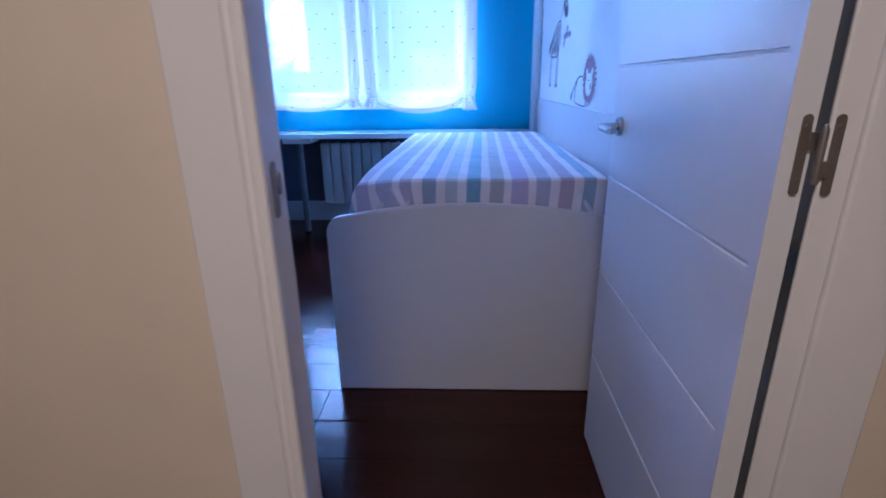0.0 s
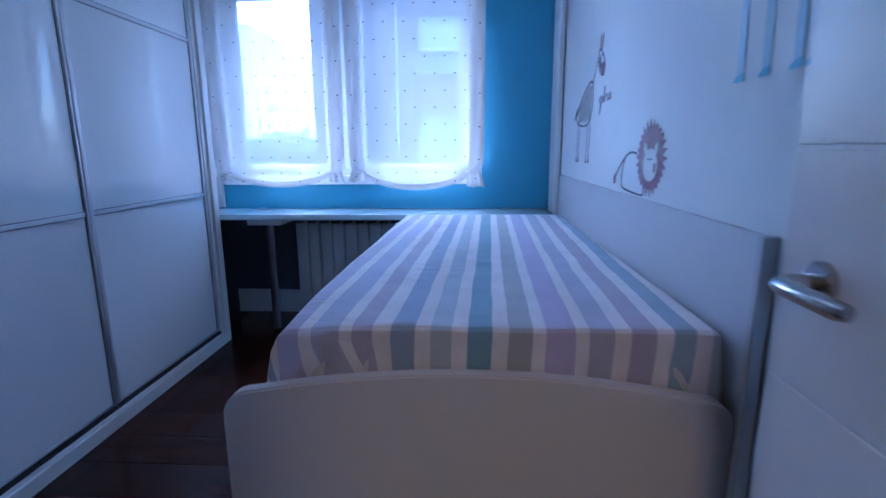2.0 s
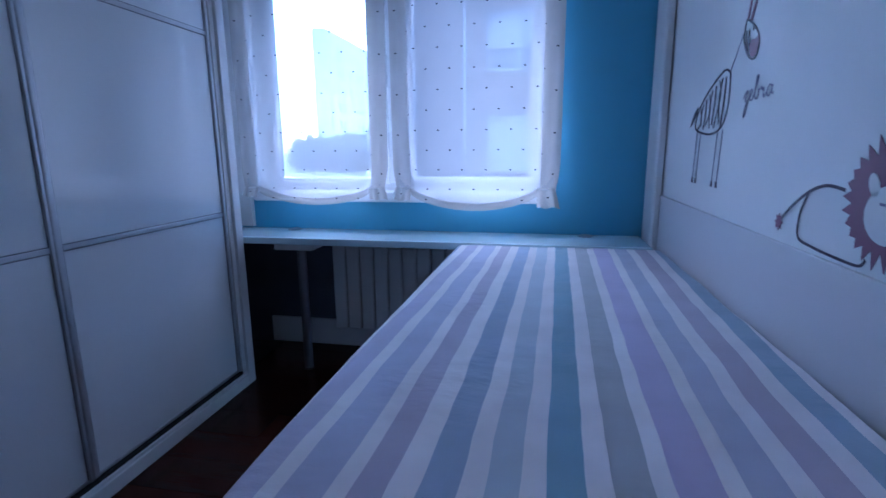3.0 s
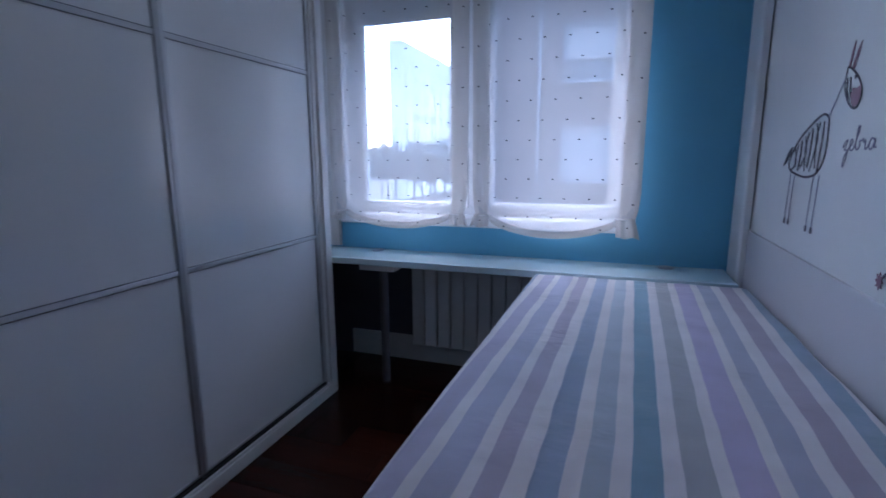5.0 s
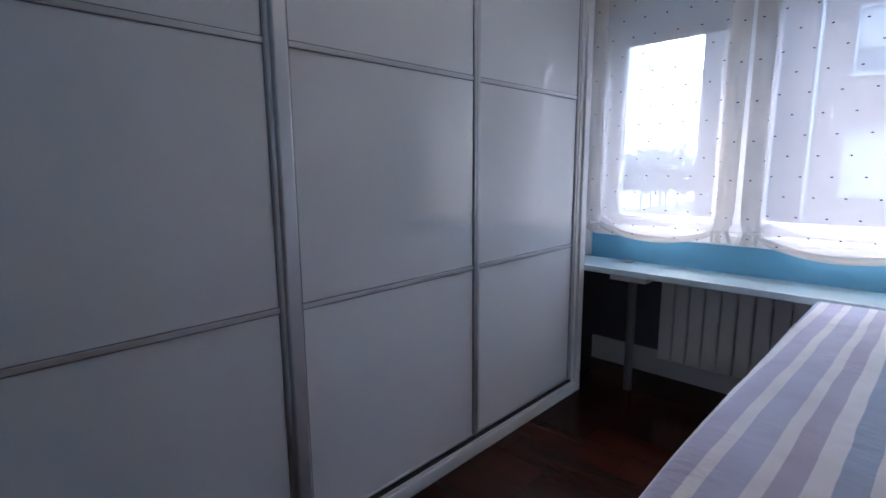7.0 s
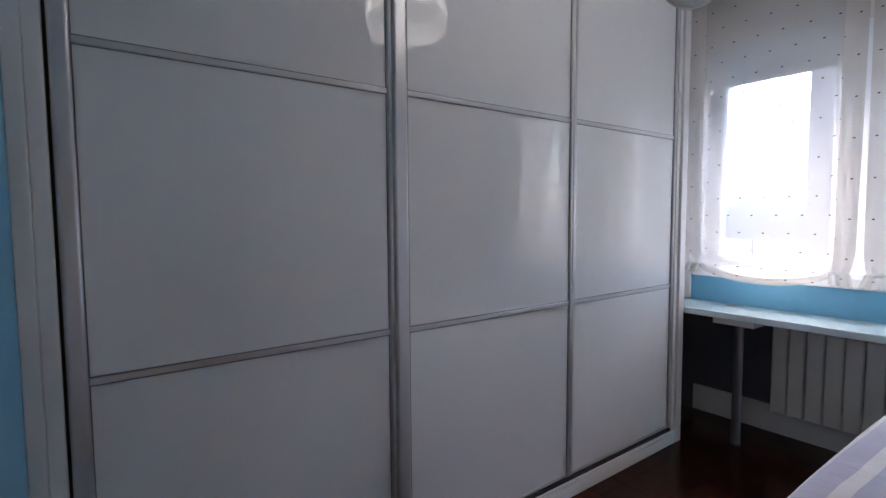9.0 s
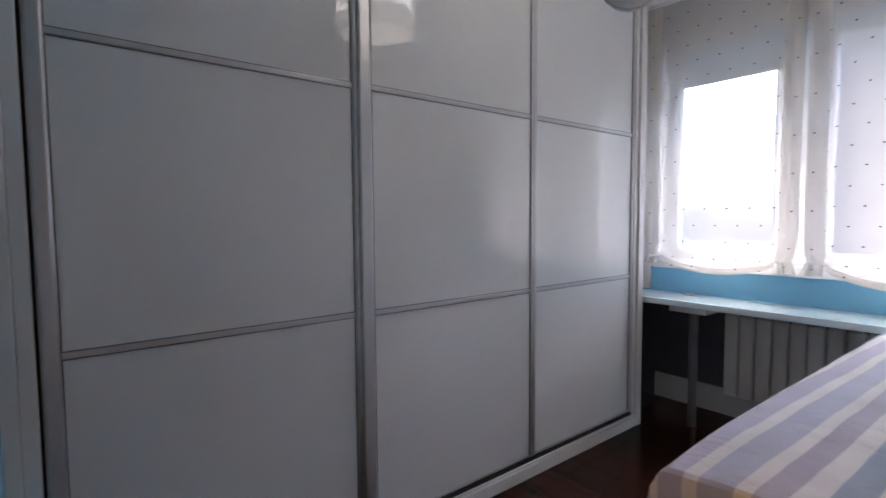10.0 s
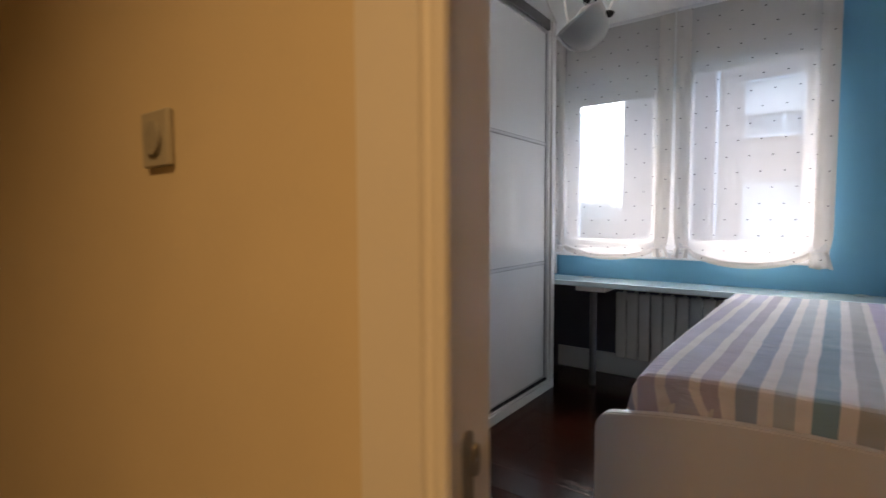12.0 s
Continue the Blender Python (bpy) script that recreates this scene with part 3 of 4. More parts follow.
def shade(x0, x1, low, tails, label):
    """A soft roman shade: thin cloth from a rail to the ceiling, tied up at both side hems so that the middle hangs in a swag."""
    ob = base("roman_shade", (0, 0, 0), label, "roman shade", "window shades")
    top, w = CEIL - 0.03, x1 - x0

    def swag(e):
        """Height of the lower edge at the distance e from the nearer side."""
        if e < HEM:
            return TIE
        k = min((e - HEM) / (w / 2 - HEM), 1)
        return TIE + 0.004 - (TIE - low) * math.sin(math.pi / 2 * k) ** 0.5

    def lean(x, z, e, bottom):
        """Depth of the cloth: soft upright folds, deeper ones that fan out from the ties."""
        near = max(0.0, 1 - (z - bottom) / 0.20)
        fan = math.exp(-((e - HEM) / 0.10) ** 2) * near
        y = SHADE_Y + 0.004 * noise.noise((x * 6, z * 2.0, x0 * 5)) - 0.010 * near ** 2
        y -= 0.011 * fan * math.sin(34 * (z - TIE) + 22 * e)
        y += 0.005 * math.exp(-((e - HEM) / 0.010) ** 2)
        return y

    cols = []
    for i in range(65):
        s = i / 64
        e = min(s, 1 - s) * w
        bottom = swag(e)
        col = []
        for j in range(65):
            z = top + (bottom - top) * (j / 64) ** 0.9
            near = max(0.0, 1 - (z - bottom) / 0.14)
            tie_x = x0 + HEM if s < 0.5 else x1 - HEM
            x = x0 + s * w
            x += (tie_x - x) * 0.22 * near ** 2 * (1 if e < HEM else math.exp(-((e - HEM) / 0.05) ** 2) * 0.6)
            # the two shades part a little towards the bottom
            x += 0.010 * (top - z) / (top - TIE) * (1 if s < 0.5 and x0 > -0.8 else -1 if s > 0.5 and x0 < -0.8 else 0) * (1 - min(1, e / 0.3))
            col.append(((x, lean(x, z, e, bottom), z), s * w, z))
        cols.append(col)
    part("cloth", cloth_sheet(cols), VOILE, ob)
    # the turned-up bottom hem doubles the swag's edge
    cols = []
    for i in range(8, 57):
        s = i / 64
        e = min(s, 1 - s) * w
        if e < HEM + 0.004:
            continue
        z0, x = swag(e), x0 + s * w
        cols.append([((x, lean(x, z0 + d, e, z0) - 0.003 - 0.004 * math.sin(math.pi * d / 0.034), z0 + d), s * w, z0 + d + 0.05) for d in (0.0, 0.008, 0.017, 0.026, 0.034)])
    part("bottom_hem", cloth_sheet(cols), VOILE_HEM, ob)
    for k, (e0, side) in enumerate(((x0, 1), (x1, -1))):
        # turned side hems
        cols = []
        for a in range(7):
            e = HEM * a / 6
            inner = 1 if (side < 0 and x0 < -0.8) or (side > 0 and x0 > -0.8) else 0
            col = []
            for b in range(33):
                z = TIE + (top - TIE) * b / 32
                near = max(0.0, 1 - (z - TIE) / 0.14)
                x = e0 + side * (e + (HEM - e) * 0.22 * near ** 2 + 0.010 * inner * (top - z) / (top - TIE) * (1 - e / 0.3))
                col.append(((x, SHADE_Y - 0.007 + 0.0025 * math.sin(a * 1.7 + z * 4) - 0.010 * near ** 2, z), e - 0.03, z + 0.02))
            cols.append(col)
        part("side_hem", cloth_sheet(cols), VOILE_HEM, ob)
        # below the tie the gathered hem flares out in a short pleated tail
        wide, tail = tails[k]
        cols = []
        for a in range(19):
            q = a / 18
            col = []
            for b in range(9):
                d = b / 8
                spread = 0.080 + (wide - 0.080) * d ** 0.7
                x = e0 + side * (HEM * 0.56 + 0.014 * (1 - d) + (0.5 - q) * spread)
                y = SHADE_Y - 0.022 - 0.010 * d - 0.011 * (0.35 + 0.65 * d) * math.cos(q * 3.5 * math.pi + k)
                z = TIE + 0.012 - (TIE + 0.012 - tail) * d + 0.003 * d * math.sin(q * 3 * math.pi + 1.5 * k)
                col.append(((x, y, z), q * 0.11, d * 0.1))
            cols.append(col)
        part("gathered_tail", cloth_sheet(cols), VOILE_HEM, ob)
        part("tie", tube([(e0 + side * (HEM * 0.62 - 0.006), SHADE_Y - 0.034, TIE + 0.004), (e0 + side * (HEM + 0.012), SHADE_Y - 0.036, TIE + 0.008), (e0 + side * (HEM + 0.020), SHADE_Y - 0.012, TIE + 0.010)], 0.003, 8), CORD, ob)
    part("rail", box(x0, x1, 4.072, 4.090, CEIL - 0.034, CEIL - 0.001, 0.002), PVC, ob, "white headrail")
    return ob


shade(-1.335, -0.517, 0.908, ((0.088, 0.955), (0.098, 0.945)), "white dotted voile roman shade over the window beside the wardrobe")
shade(-0.505, 0.318, 0.889, ((0.098, 0.943), (0.108, 0.914)), "white dotted voile roman shade over the window by the bare wall")


# ---- wardrobe ----
wardrobe = base("wardrobe", (0, 0, 0), "built-in wardrobe with sliding white glass doors", "wardrobe")
part("carcass", box(-1.88, -1.33, 1.0105, 3.789, 0.085, CEIL - 0.04), BOARD, wardrobe)
part("end_panel", box(-1.88, -1.222, 3.790, 3.845, 0, CEIL - 0.001, 0.003), BOARD, wardrobe, "white end panel")
part("side_frame", box(-1.33, -1.232, 1.0105, 1.0460, 0, CEIL - 0.001, 0.003), BOARD, wardrobe)
part("side_frame", box(-1.33, -1.238, 1.0465, 1.0810, 0, CEIL - 0.001, 0.003), BOARD, wardrobe)
# near-black filler paints the shade inside the gap beside the door
part("gap_shade", box(-1.33, -1.275, 1.0815, 1.0880, 0.09, 2.46), DARK, wardrobe)
part("side_frame", box(-1.33, -1.236, 3.7595, 3.789, 0.072, CEIL - 0.001, 0.003), BOARD, wardrobe)
plinth = part("plinth", box(-1.33, -1.222, 1.0815, 3.789, 0, 0.058, 0.004), BOARD, wardrobe, "white plinth board")
part("ledge", box(-1.33, -1.230, 1.0815, 3.789, 0.0582, 0.072, 0.003), BOARD, plinth)
part("track", box(-1.33, -1.236, 1.0815, 3.759, 0.0722, 0.086, 0.001), DARK, wardrobe, "dark bottom track")
part("top_track", box(-1.33, -1.226, 1.0815, 3.759, 2.462, CEIL - 0.001, 0.004), DARK_ALU, wardrobe, "dark aluminium top track")


def sliding_door(y0, y1, x_front, left, right):
    """A sliding door: three white glass panels held by aluminium stiles and slim rails."""
    d = part("door", box(x_front - 0.022, x_front - 0.014, y0 + 0.006, y1 - 0.006, 0.092, 2.458), BOARD, wardrobe, "white glass sliding door")
    for a, b in ((y0, y0 + left), (y1 - right, y1)):
        part("stile", box(x_front - 0.024, x_front + 0.008, a, b, 0.088, 2.461, min(0.010, (b - a) * 0.3), 3), ALU, d, "aluminium stile")
    cuts = [0.092, 0.897, 1.704, 2.458]
    for lo, hi in zip(cuts, cuts[1:]):
        part("glass_panel", box(x_front - 0.0138, x_front - 0.002, y0 + left - 0.004, y1 - right + 0.004, lo + 0.006, hi - 0.006, 0.0008, 1), GLASS_PANEL, d)
    for a, b in ((y0 + left, y0 + left + 0.003), (y1 - right - 0.003, y1 - right)):
        part("gasket", box(x_front - 0.0137, x_front + 0.0005, a, b, 0.100, 2.450), GASKET, d, "dark rubber gasket")
    for z in (0.897, 1.704):
        part("gasket", box(x_front - 0.0137, x_front + 0.0012, y0 + left + 0.0031, y1 - right - 0.0031, z - 0.0118, z + 0.0118), GASKET, d, "dark rubber gasket")
    for z, h in ((0.095, 0.005), (0.897, 0.0088), (1.704, 0.0088), (2.451, 0.0115)):
        part("rail", box(x_front - 0.0139, x_front + 0.004, y0 + left, y1 - right, z - h, z + h, 0.0025), ALU, d, "slim aluminium rail")


sliding_door(1.089, 2.000, -1.262, 0.042, 0.035)
sliding_door(1.981, 2.893, -1.248, 0.055, 0.012)
sliding_door(2.895, 3.758, -1.248, 0.026, 0.020)


# ---- desk ----
desk = base("desk", (0, 0, 0), "long narrow white desk shelf under the window", "desk")
part("top", box(-1.42, 0.708, 3.848, 4.148, 0.736, 0.772, 0.006, 3), DESK_TOP, desk)
leg = part("leg", tube([(-1.005, 4.025, 0.012), (-1.005, 4.025, 0.699)], 0.0245, 24), CHROME, desk, "chrome tube leg")
part("foot", lathe([(0.028, 0.0), (0.029, 0.006), (0.027, 0.012)], (-1.005, 4.025, 0.0), 24), DARK, leg)
part("mounting_plate", box(-1.085, -0.880, 3.890, 4.105, 0.7000, 0.7355, 0.002), BOARD, desk)
for x in (-1.073, 0.450):
    part("cable_grommet", lathe([(0.036, 0), (0.036, 0.003), (0.030, 0.006), (0.012, 0.0062)], (x, 4.095, 0.7722), 24), GREY_EDGE, desk, "grey round cable cover")

# ---- radiator ----
radiator = base("radiator", (0, 0, 0), "white aluminium fin radiator under the desk", "radiator")
for k in range(14):
    x = -0.890 + 0.080 * k
    fin = part("fin", box(x + 0.0025, x + 0.0775, 4.145, 4.178, 0.200, 0.675, 0.010, 3), RADIATOR, radiator)
part("collector", tube([(-0.885, 4.215, 0.242), (0.225, 4.215, 0.242)], 0.020, 12), RADIATOR, radiator)
part("collector", tube([(-0.885, 4.215, 0.632), (0.225, 4.215, 0.632)], 0.020, 12), RADIATOR, radiator)
for k in range(14):
    x = -0.890 + 0.080 * k
    part("web", box(x + 0.034, x + 0.046, 4.170, 4.255, 0.203, 0.673, 0.002), RADIATOR, radiator)
for z in (0.242, 0.632):
    part("wall_bracket", box(-0.70, -0.68, 4.230, 4.389, z - 0.01, z + 0.01, 0.002), RADIATOR, radiator)

# ---- bed ----
bed = base("bed", (0, 0, 0), "white single bed with an arched footboard", "bed")


def footboard_outline():
    """Rounded shoulders and a shallow arch, as half-height board."""
    x0, x1, zs, zc, r = -0.243, 0.735, 0.679, 0.720, 0.058
    pts = [(x0, 0.0), (x0, zs - r)]
    pts += [(x0 + r - r * math.cos(a), zs - r + r * math.sin(a)) for a in [k * math.pi / 2 / 8 for k in range(1, 8)]]
    for k in range(0, 25):
        u = k / 24
        pts.append((x0 + r + (x1 - x0 - 2 * r) * u, zs + (zc - zs) * (1 - (2 * u - 1) ** 2)))
    pts += [(x1 - r + r * math.sin(a), zs - r + r * math.cos(a)) for a in [k * math.pi / 2 / 8 for k in range(1, 8)]]
    return pts + [(x1, zs - r), (x1, 0.0)]


part("footboard", prism(footboard_outline(), "y", 1.930, 1.962, 0.004), LACQUER, bed, "white arched footboard")
part("side_panel", box(-0.200, -0.176, 1.9625, 3.862, 0.030, 0.640, 0.003), LACQUER, bed, "white side panel")
part("bed_base", box(-0.1755, 0.733, 1.9625, 3.862, 0.020, 0.600), BOARD, bed)
mattress = thing("mattress", box(-0.112, 0.705, 1.985, 3.755, 0.6005, 0.776, 0.04, 3), MATTRESS, "pale mattress under the striped bedspread", "mattress")


def bedspread():
    """A cotton cover over the mattress: flat top with soft creases, rounded edges, short drops that flare."""
    bm = bmesh.new()
    uvl = bm.loops.layers.uv.new("UVMap")
    X0, X1, Y0, Y1, TOP = -0.150, 0.718, 1.978, 3.775, 0.796
    us, vs = [], []
    drop_l, drop_r, drop_f, r, rl = 0.265, 0.150, 0.172, 0.014, 0.034
    re, drop_e = 0.045, 0.10

    def across(u):
        """Offset and height across the bed for unrolled u."""
        if u < X0 + rl:
            s = X0 + rl - u
            if s < rl * math.pi / 2:
                a = s / rl
                return X0 + rl - rl * math.sin(a), -rl + rl * math.cos(a)
            d = s - rl * math.pi / 2
            return X0 - 0.16 * d, -rl - d
        if u > X1 - r:
            s = u - (X1 - r)
            if s < r * math.pi / 2:
                a = s / r
                return X1 - r + r * math.sin(a), -r + r * math.cos(a)
            d = s - r * math.pi / 2
            return X1 + 0.02 * d, -r - d
        return u, 0.0

    def along(v):
        if v < Y0 + r:
            s = Y0 + r - v
            if s < r * math.pi / 2:
                a = s / r
                return Y0 + r - r * math.sin(a), -r + r * math.cos(a)
            d = s - r * math.pi / 2
            return Y0 - 0.035 * d, -r - d
        if v > Y1 - re:
            s = v - (Y1 - re)
            if s < re * math.pi / 2:
                return Y1 - re + re * math.sin(s / re), -re + re * math.cos(s / re)
            return Y1, -re - (s - re * math.pi / 2)
        return v, 0.0

    u_min, u_max = X0 + rl - (rl * math.pi / 2 + drop_l), X1 - r + r * math.pi / 2 + drop_r
    v_min = Y0 + r - (r * math.pi / 2 + drop_f)
    v_max = Y1 - re + re * math.pi / 2 + drop_e
    NU, NV = 150, 200
    grid = []
    for i in range(NU + 1):
        u = u_min + (u_max - u_min) * i / NU
        col = []
        for j in range(NV + 1):
            v = v_min + (v_max - v_min) * j / NV
            x, za = across(u)
            y, zb = along(v)
            # at the corners the cloth falls to the lower of the two drops and folds out
            both = min(-za, -zb)
            z = TOP + min(za, zb) - 0.25 * both - 0.006 * max(0.0, v - 2.0)
            drop = max(0.0, TOP - z - 0.03)
            n1 = noise.noise((u * 5.0, v * 5.0, 0.3))
            n2 = noise.noise((u * 16.0, v * 11.0, 4.1))
            crumple = max(0.0, noise.noise((u * 2.2, v * 1.6, 9.0)))
            z += 0.0035 * n1 + 0.0035 * n2 * (0.3 + crumple)
            z -= 0.012 * math.exp(-((u - X0) ** 2 + (v - Y0) ** 2) / 0.012)
            if both > 0.02:
                x -= 0.05 * both if u < 0.2 else 0.0
                y -= 0.02 * both
            if za < -0.03:
                x += (0.010 * math.sin(v * 21 + 2 * n1) + 0.006 * n2) * min(1, drop / 0.1) * (1 if u < 0.2 else 0.1) - (0.004 if u < 0.2 else 0)
            if zb < -0.03 and v < 3.0:
                y += (0.005 * math.sin(u * 24 + 3 * n1)) * min(1, drop / 0.1)
                for at, lean, depth in ((-0.075, 0.75, 0.016), (0.015, 0.9, 0.013), (0.20, 0.35, 0.007), (0.46, -0.25, 0.006), (0.64, -0.6, 0.012)):
                    y += depth * min(1, drop / 0.06) * math.exp(-((u - at + lean * (drop - 0.05)) / 0.016) ** 2)
                x += 0.55 * drop * math.exp(-((u + 0.03) / 0.08) ** 2)
            y = max(y, 1.9645) if z < 0.72 else y
            # the bed's free long edge runs slightly in towards the head
            if u < 0.2:
                x += 0.022 * max(0.0, v - 2.4) / 1.3 * (0.2 - u) / 0.35
            x = min(x, 0.734)
            col.append((bm.verts.new((x, y, z)), u - 0.034 * (v - 2.0), v))
        grid.append(col)
    for i in range(NU):
        for j in range(NV):
            q = (grid[i][j], grid[i + 1][j], grid[i + 1][j + 1], grid[i][j + 1])
            f = bm.faces.new([c[0] for c in q])
            for loop, c in zip(f.loops, q):
                loop[uvl].uv = (c[1], c[2])
    ob = thing("bedspread", bm, STRIPES, "blue, lilac and white striped cotton bedspread on the bed", "bedspread")
    sol = ob.modifiers.new("thickness", "SOLIDIFY")
    sol.thickness, sol.offset = 0.003, -1
    return ob


bedspread()

# panel along the wall above the bed
backboard = base("wall_panel", (0, 0, 0), "low white panel fixed to the wall along the bed", "wall panel")
part("board", box(0.738, XR - 0.0005, 1.912, 3.928, 0.03, 0.990, 0.003), LACQUER, backboard)
part("edge_strip", box(0.722, XR - 0.0005, 1.894, 1.9115, 0.0, 0.992, 0.003), ALU, backboard, "silver grey edge strip")


# ---- wall drawings, thin stickers on the white wall ----
def line_sticker(parent, name, pts, width, mat):
    """A flat drawn line of even width on the wall."""
    bm = bmesh.new()
    p = [Vector((a, b)) for a, b in pts]
    left, right = [], []
    for i, q in enumerate(p):
        d = (p[min(i + 1, len(p) - 1)] - p[max(i - 1, 0)]).normalized()
        s = Vector((-d.y, d.x)) * width / 2
        left.append(q + s)
        right.append(q - s)
    lo = [[bm.verts.new((XR - 0.0010, v.x, v.y)) for v in side] for side in (left, right)]
    hi = [[bm.verts.new((XR - 0.0022, v.x, v.y)) for v in side] for side in (left, right)]
    for i in range(len(p) - 1):
        bm.faces.new((hi[0][i], hi[0][i + 1], hi[1][i + 1], hi[1][i]))
        bm.faces.new((lo[0][i], hi[0][i], hi[0][i + 1], lo[0][i + 1]))
        bm.faces.new((lo[1][i], hi[1][i], hi[1][i + 1], lo[1][i + 1]))
    return part(name, bm, mat, parent)


def fill_sticker(parent, name, outline, mat, lift=0.0):
    return part(name, prism(outline, "x", XR - 0.0024 - lift, XR - 0.0010 - lift), mat, parent)


def oval(cy, cz, a, b, n=28, tilt=0.0, start=0.0, end=2 * math.pi, close=True):
    m = n if close else n - 1
    pts = []
    for k in range(n):
        w = start + (end - start) * k / m
        u, v = a * math.cos(w), b * math.sin(w)
        pts.append((cy + u * math.cos(tilt) - v * math.sin(tilt), cz + u * math.sin(tilt) + v * math.cos(tilt)))
    return pts


def smooth_line(pts, steps=5):
    """Points along a smooth curve through a few corners."""
    out = []
    for i in range(len(pts) - 1):
        p0, p1, p2, p3 = (Vector(pts[max(i - 1, 0)]), Vector(pts[i]), Vector(pts[i + 1]), Vector(pts[min(i + 2, len(pts) - 1)]))
        for s in range(steps):
            t = s / steps
            q = 0.5 * ((2 * p1) + (p2 - p0) * t + (2 * p0 - 5 * p1 + 4 * p2 - p3) * t * t + (3 * p1 - p0 - 3 * p2 + p3) * t ** 3)
            out.append((q.x, q.y))
    return out + [tuple(pts[-1])]


zebra = base("zebra_drawing", (0, 0, 0), "dark line drawing of a zebra on the white wall", "wall sticker")
body = smooth_line([(3.255, 1.400), (3.300, 1.412), (3.390, 1.385), (3.475, 1.345), (3.530, 1.300), (3.545, 1.262), (3.500, 1.243), (3.380, 1.232), (3.290, 1.250), (3.252, 1.300), (3.250, 1.360), (3.255, 1.400)], 4)
line_sticker(zebra, "body_line", body, 0.0065, STICKER_DARK)
for k in range(9):
    y = 3.285 + 0.027 * k
    top = 1.404 - 0.42 * max(0, y - 3.33) - 0.004
    sway = 0.020 * math.sin(k * 2.1)
    line_sticker(zebra, "stripe", smooth_line([(y, top - 0.008), (y + sway, top - 0.055), (y + 0.012 - sway * 0.4, 1.250 + 0.01 * (k % 2))], 5), 0.0055 if k % 3 else 0.009, STICKER_DARK)
line_sticker(zebra, "neck", [(3.262, 1.398), (3.215, 1.452), (3.175, 1.500)], 0.0035, STICKER_GREY)
line_sticker(zebra, "head_line", smooth_line([(3.175, 1.520), (3.150, 1.512), (3.105, 1.485), (3.078, 1.450), (3.085, 1.420), (3.110, 1.412), (3.150, 1.432), (3.180, 1.475), (3.175, 1.520)], 4), 0.005, STICKER_DARK)
fill_sticker(zebra, "muzzle", [(3.082, 1.466), (3.078, 1.446), (3.088, 1.420), (3.110, 1.414), (3.128, 1.424), (3.136, 1.448), (3.130, 1.463), (3.105, 1.460)], STICKER_PLUM)
fill_sticker(zebra, "eye", oval(3.122, 1.490, 0.005, 0.007, 12), STICKER_DARK)
for y in (3.150, 3.168):
    line_sticker(zebra, "head_stripe", smooth_line([(y, 1.492), (y - 0.004, 1.462), (y - 0.018, 1.436)], 4), 0.006, STICKER_DARK)
fill_sticker(zebra, "ear", [(3.170, 1.519), (3.160, 1.518), (3.150, 1.552), (3.148, 1.580), (3.160, 1.560)], STICKER_PLUM)
fill_sticker(zebra, "ear", [(3.150, 1.515), (3.136, 1.509), (3.118, 1.545), (3.112, 1.572), (3.130, 1.552)], STICKER_PLUM)
fill_sticker(zebra, "tail", [(3.530, 1.325), (3.560, 1.312), (3.590, 1.282), (3.604, 1.262), (3.585, 1.268), (3.550, 1.292), (3.535, 1.305)], STICKER_DARK)
for y in (3.515, 3.478, 3.315, 3.272):
    line_sticker(zebra, "leg", [(y, 1.243), (y + 0.012, 1.085)], 0.0035, STICKER_GREY)
    fill_sticker(zebra, "hoof", [(y + 0.006, 1.090), (y + 0.018, 1.090), (y + 0.020, 1.072), (y + 0.004, 1.072)], STICKER_DARK)

# handwritten word beside the zebra, built from smooth strokes
word = base("wall_lettering", (0, 0, 0), "handwritten word zebra lettered on the wall", "wall lettering")
H0 = 1.312


def stroke(pts):
    line_sticker(word, "letter", smooth_line([(3.140 - a, H0 + b) for a, b in pts], 5), 0.0035, STICKER_GREY)


stroke([(0.000, 0.004), (0.012, 0.018), (0.024, 0.022), (0.012, -0.002), (0.030, -0.003), (0.022, -0.030), (0.010, -0.044), (0.014, -0.020), (0.036, 0.004)])
stroke([(0.036, 0.004), (0.052, 0.014), (0.050, 0.024), (0.040, 0.018), (0.042, 0.000), (0.056, -0.002), (0.066, 0.010)])
stroke([(0.066, 0.010), (0.080, 0.040), (0.082, 0.054), (0.074, 0.050), (0.070, 0.010), (0.080, -0.002), (0.092, 0.008), (0.090, 0.020), (0.098, 0.018)])
stroke([(0.098, 0.018), (0.108, 0.024), (0.112, 0.016), (0.120, 0.020), (0.122, 0.000), (0.132, 0.002), (0.138, 0.010)])
stroke([(0.164, 0.020), (0.150, 0.024), (0.140, 0.010), (0.148, -0.002), (0.160, 0.006), (0.166, 0.022), (0.166, 0.004), (0.178, 0.004)])

lion = base("lion_drawing", (0, 0, 0), "plum coloured lion drawing with a jagged mane", "wall sticker")
mane = []
for k in range(52):
    a = 2 * math.pi * k / 52
    out_r = 1.0 if k % 2 == 0 else 0.80
    jitter = 1 + 0.06 * math.sin(k * 2.7)
    mane.append((2.520 + 0.118 * out_r * jitter * math.cos(a), 1.108 + 0.104 * out_r * jitter * math.sin(a)))
fill_sticker(lion, "mane", mane, STICKER_PLUM)
fill_sticker(lion, "face", oval(2.515, 1.088, 0.056, 0.046, 30), WHITE_WALL, 0.0016)
for sgn in (1, -1):
    fill_sticker(lion, "ear", oval(2.515 + sgn * 0.042, 1.132, 0.012, 0.021, 14, tilt=-sgn * 0.5), WHITE_WALL, 0.0016)
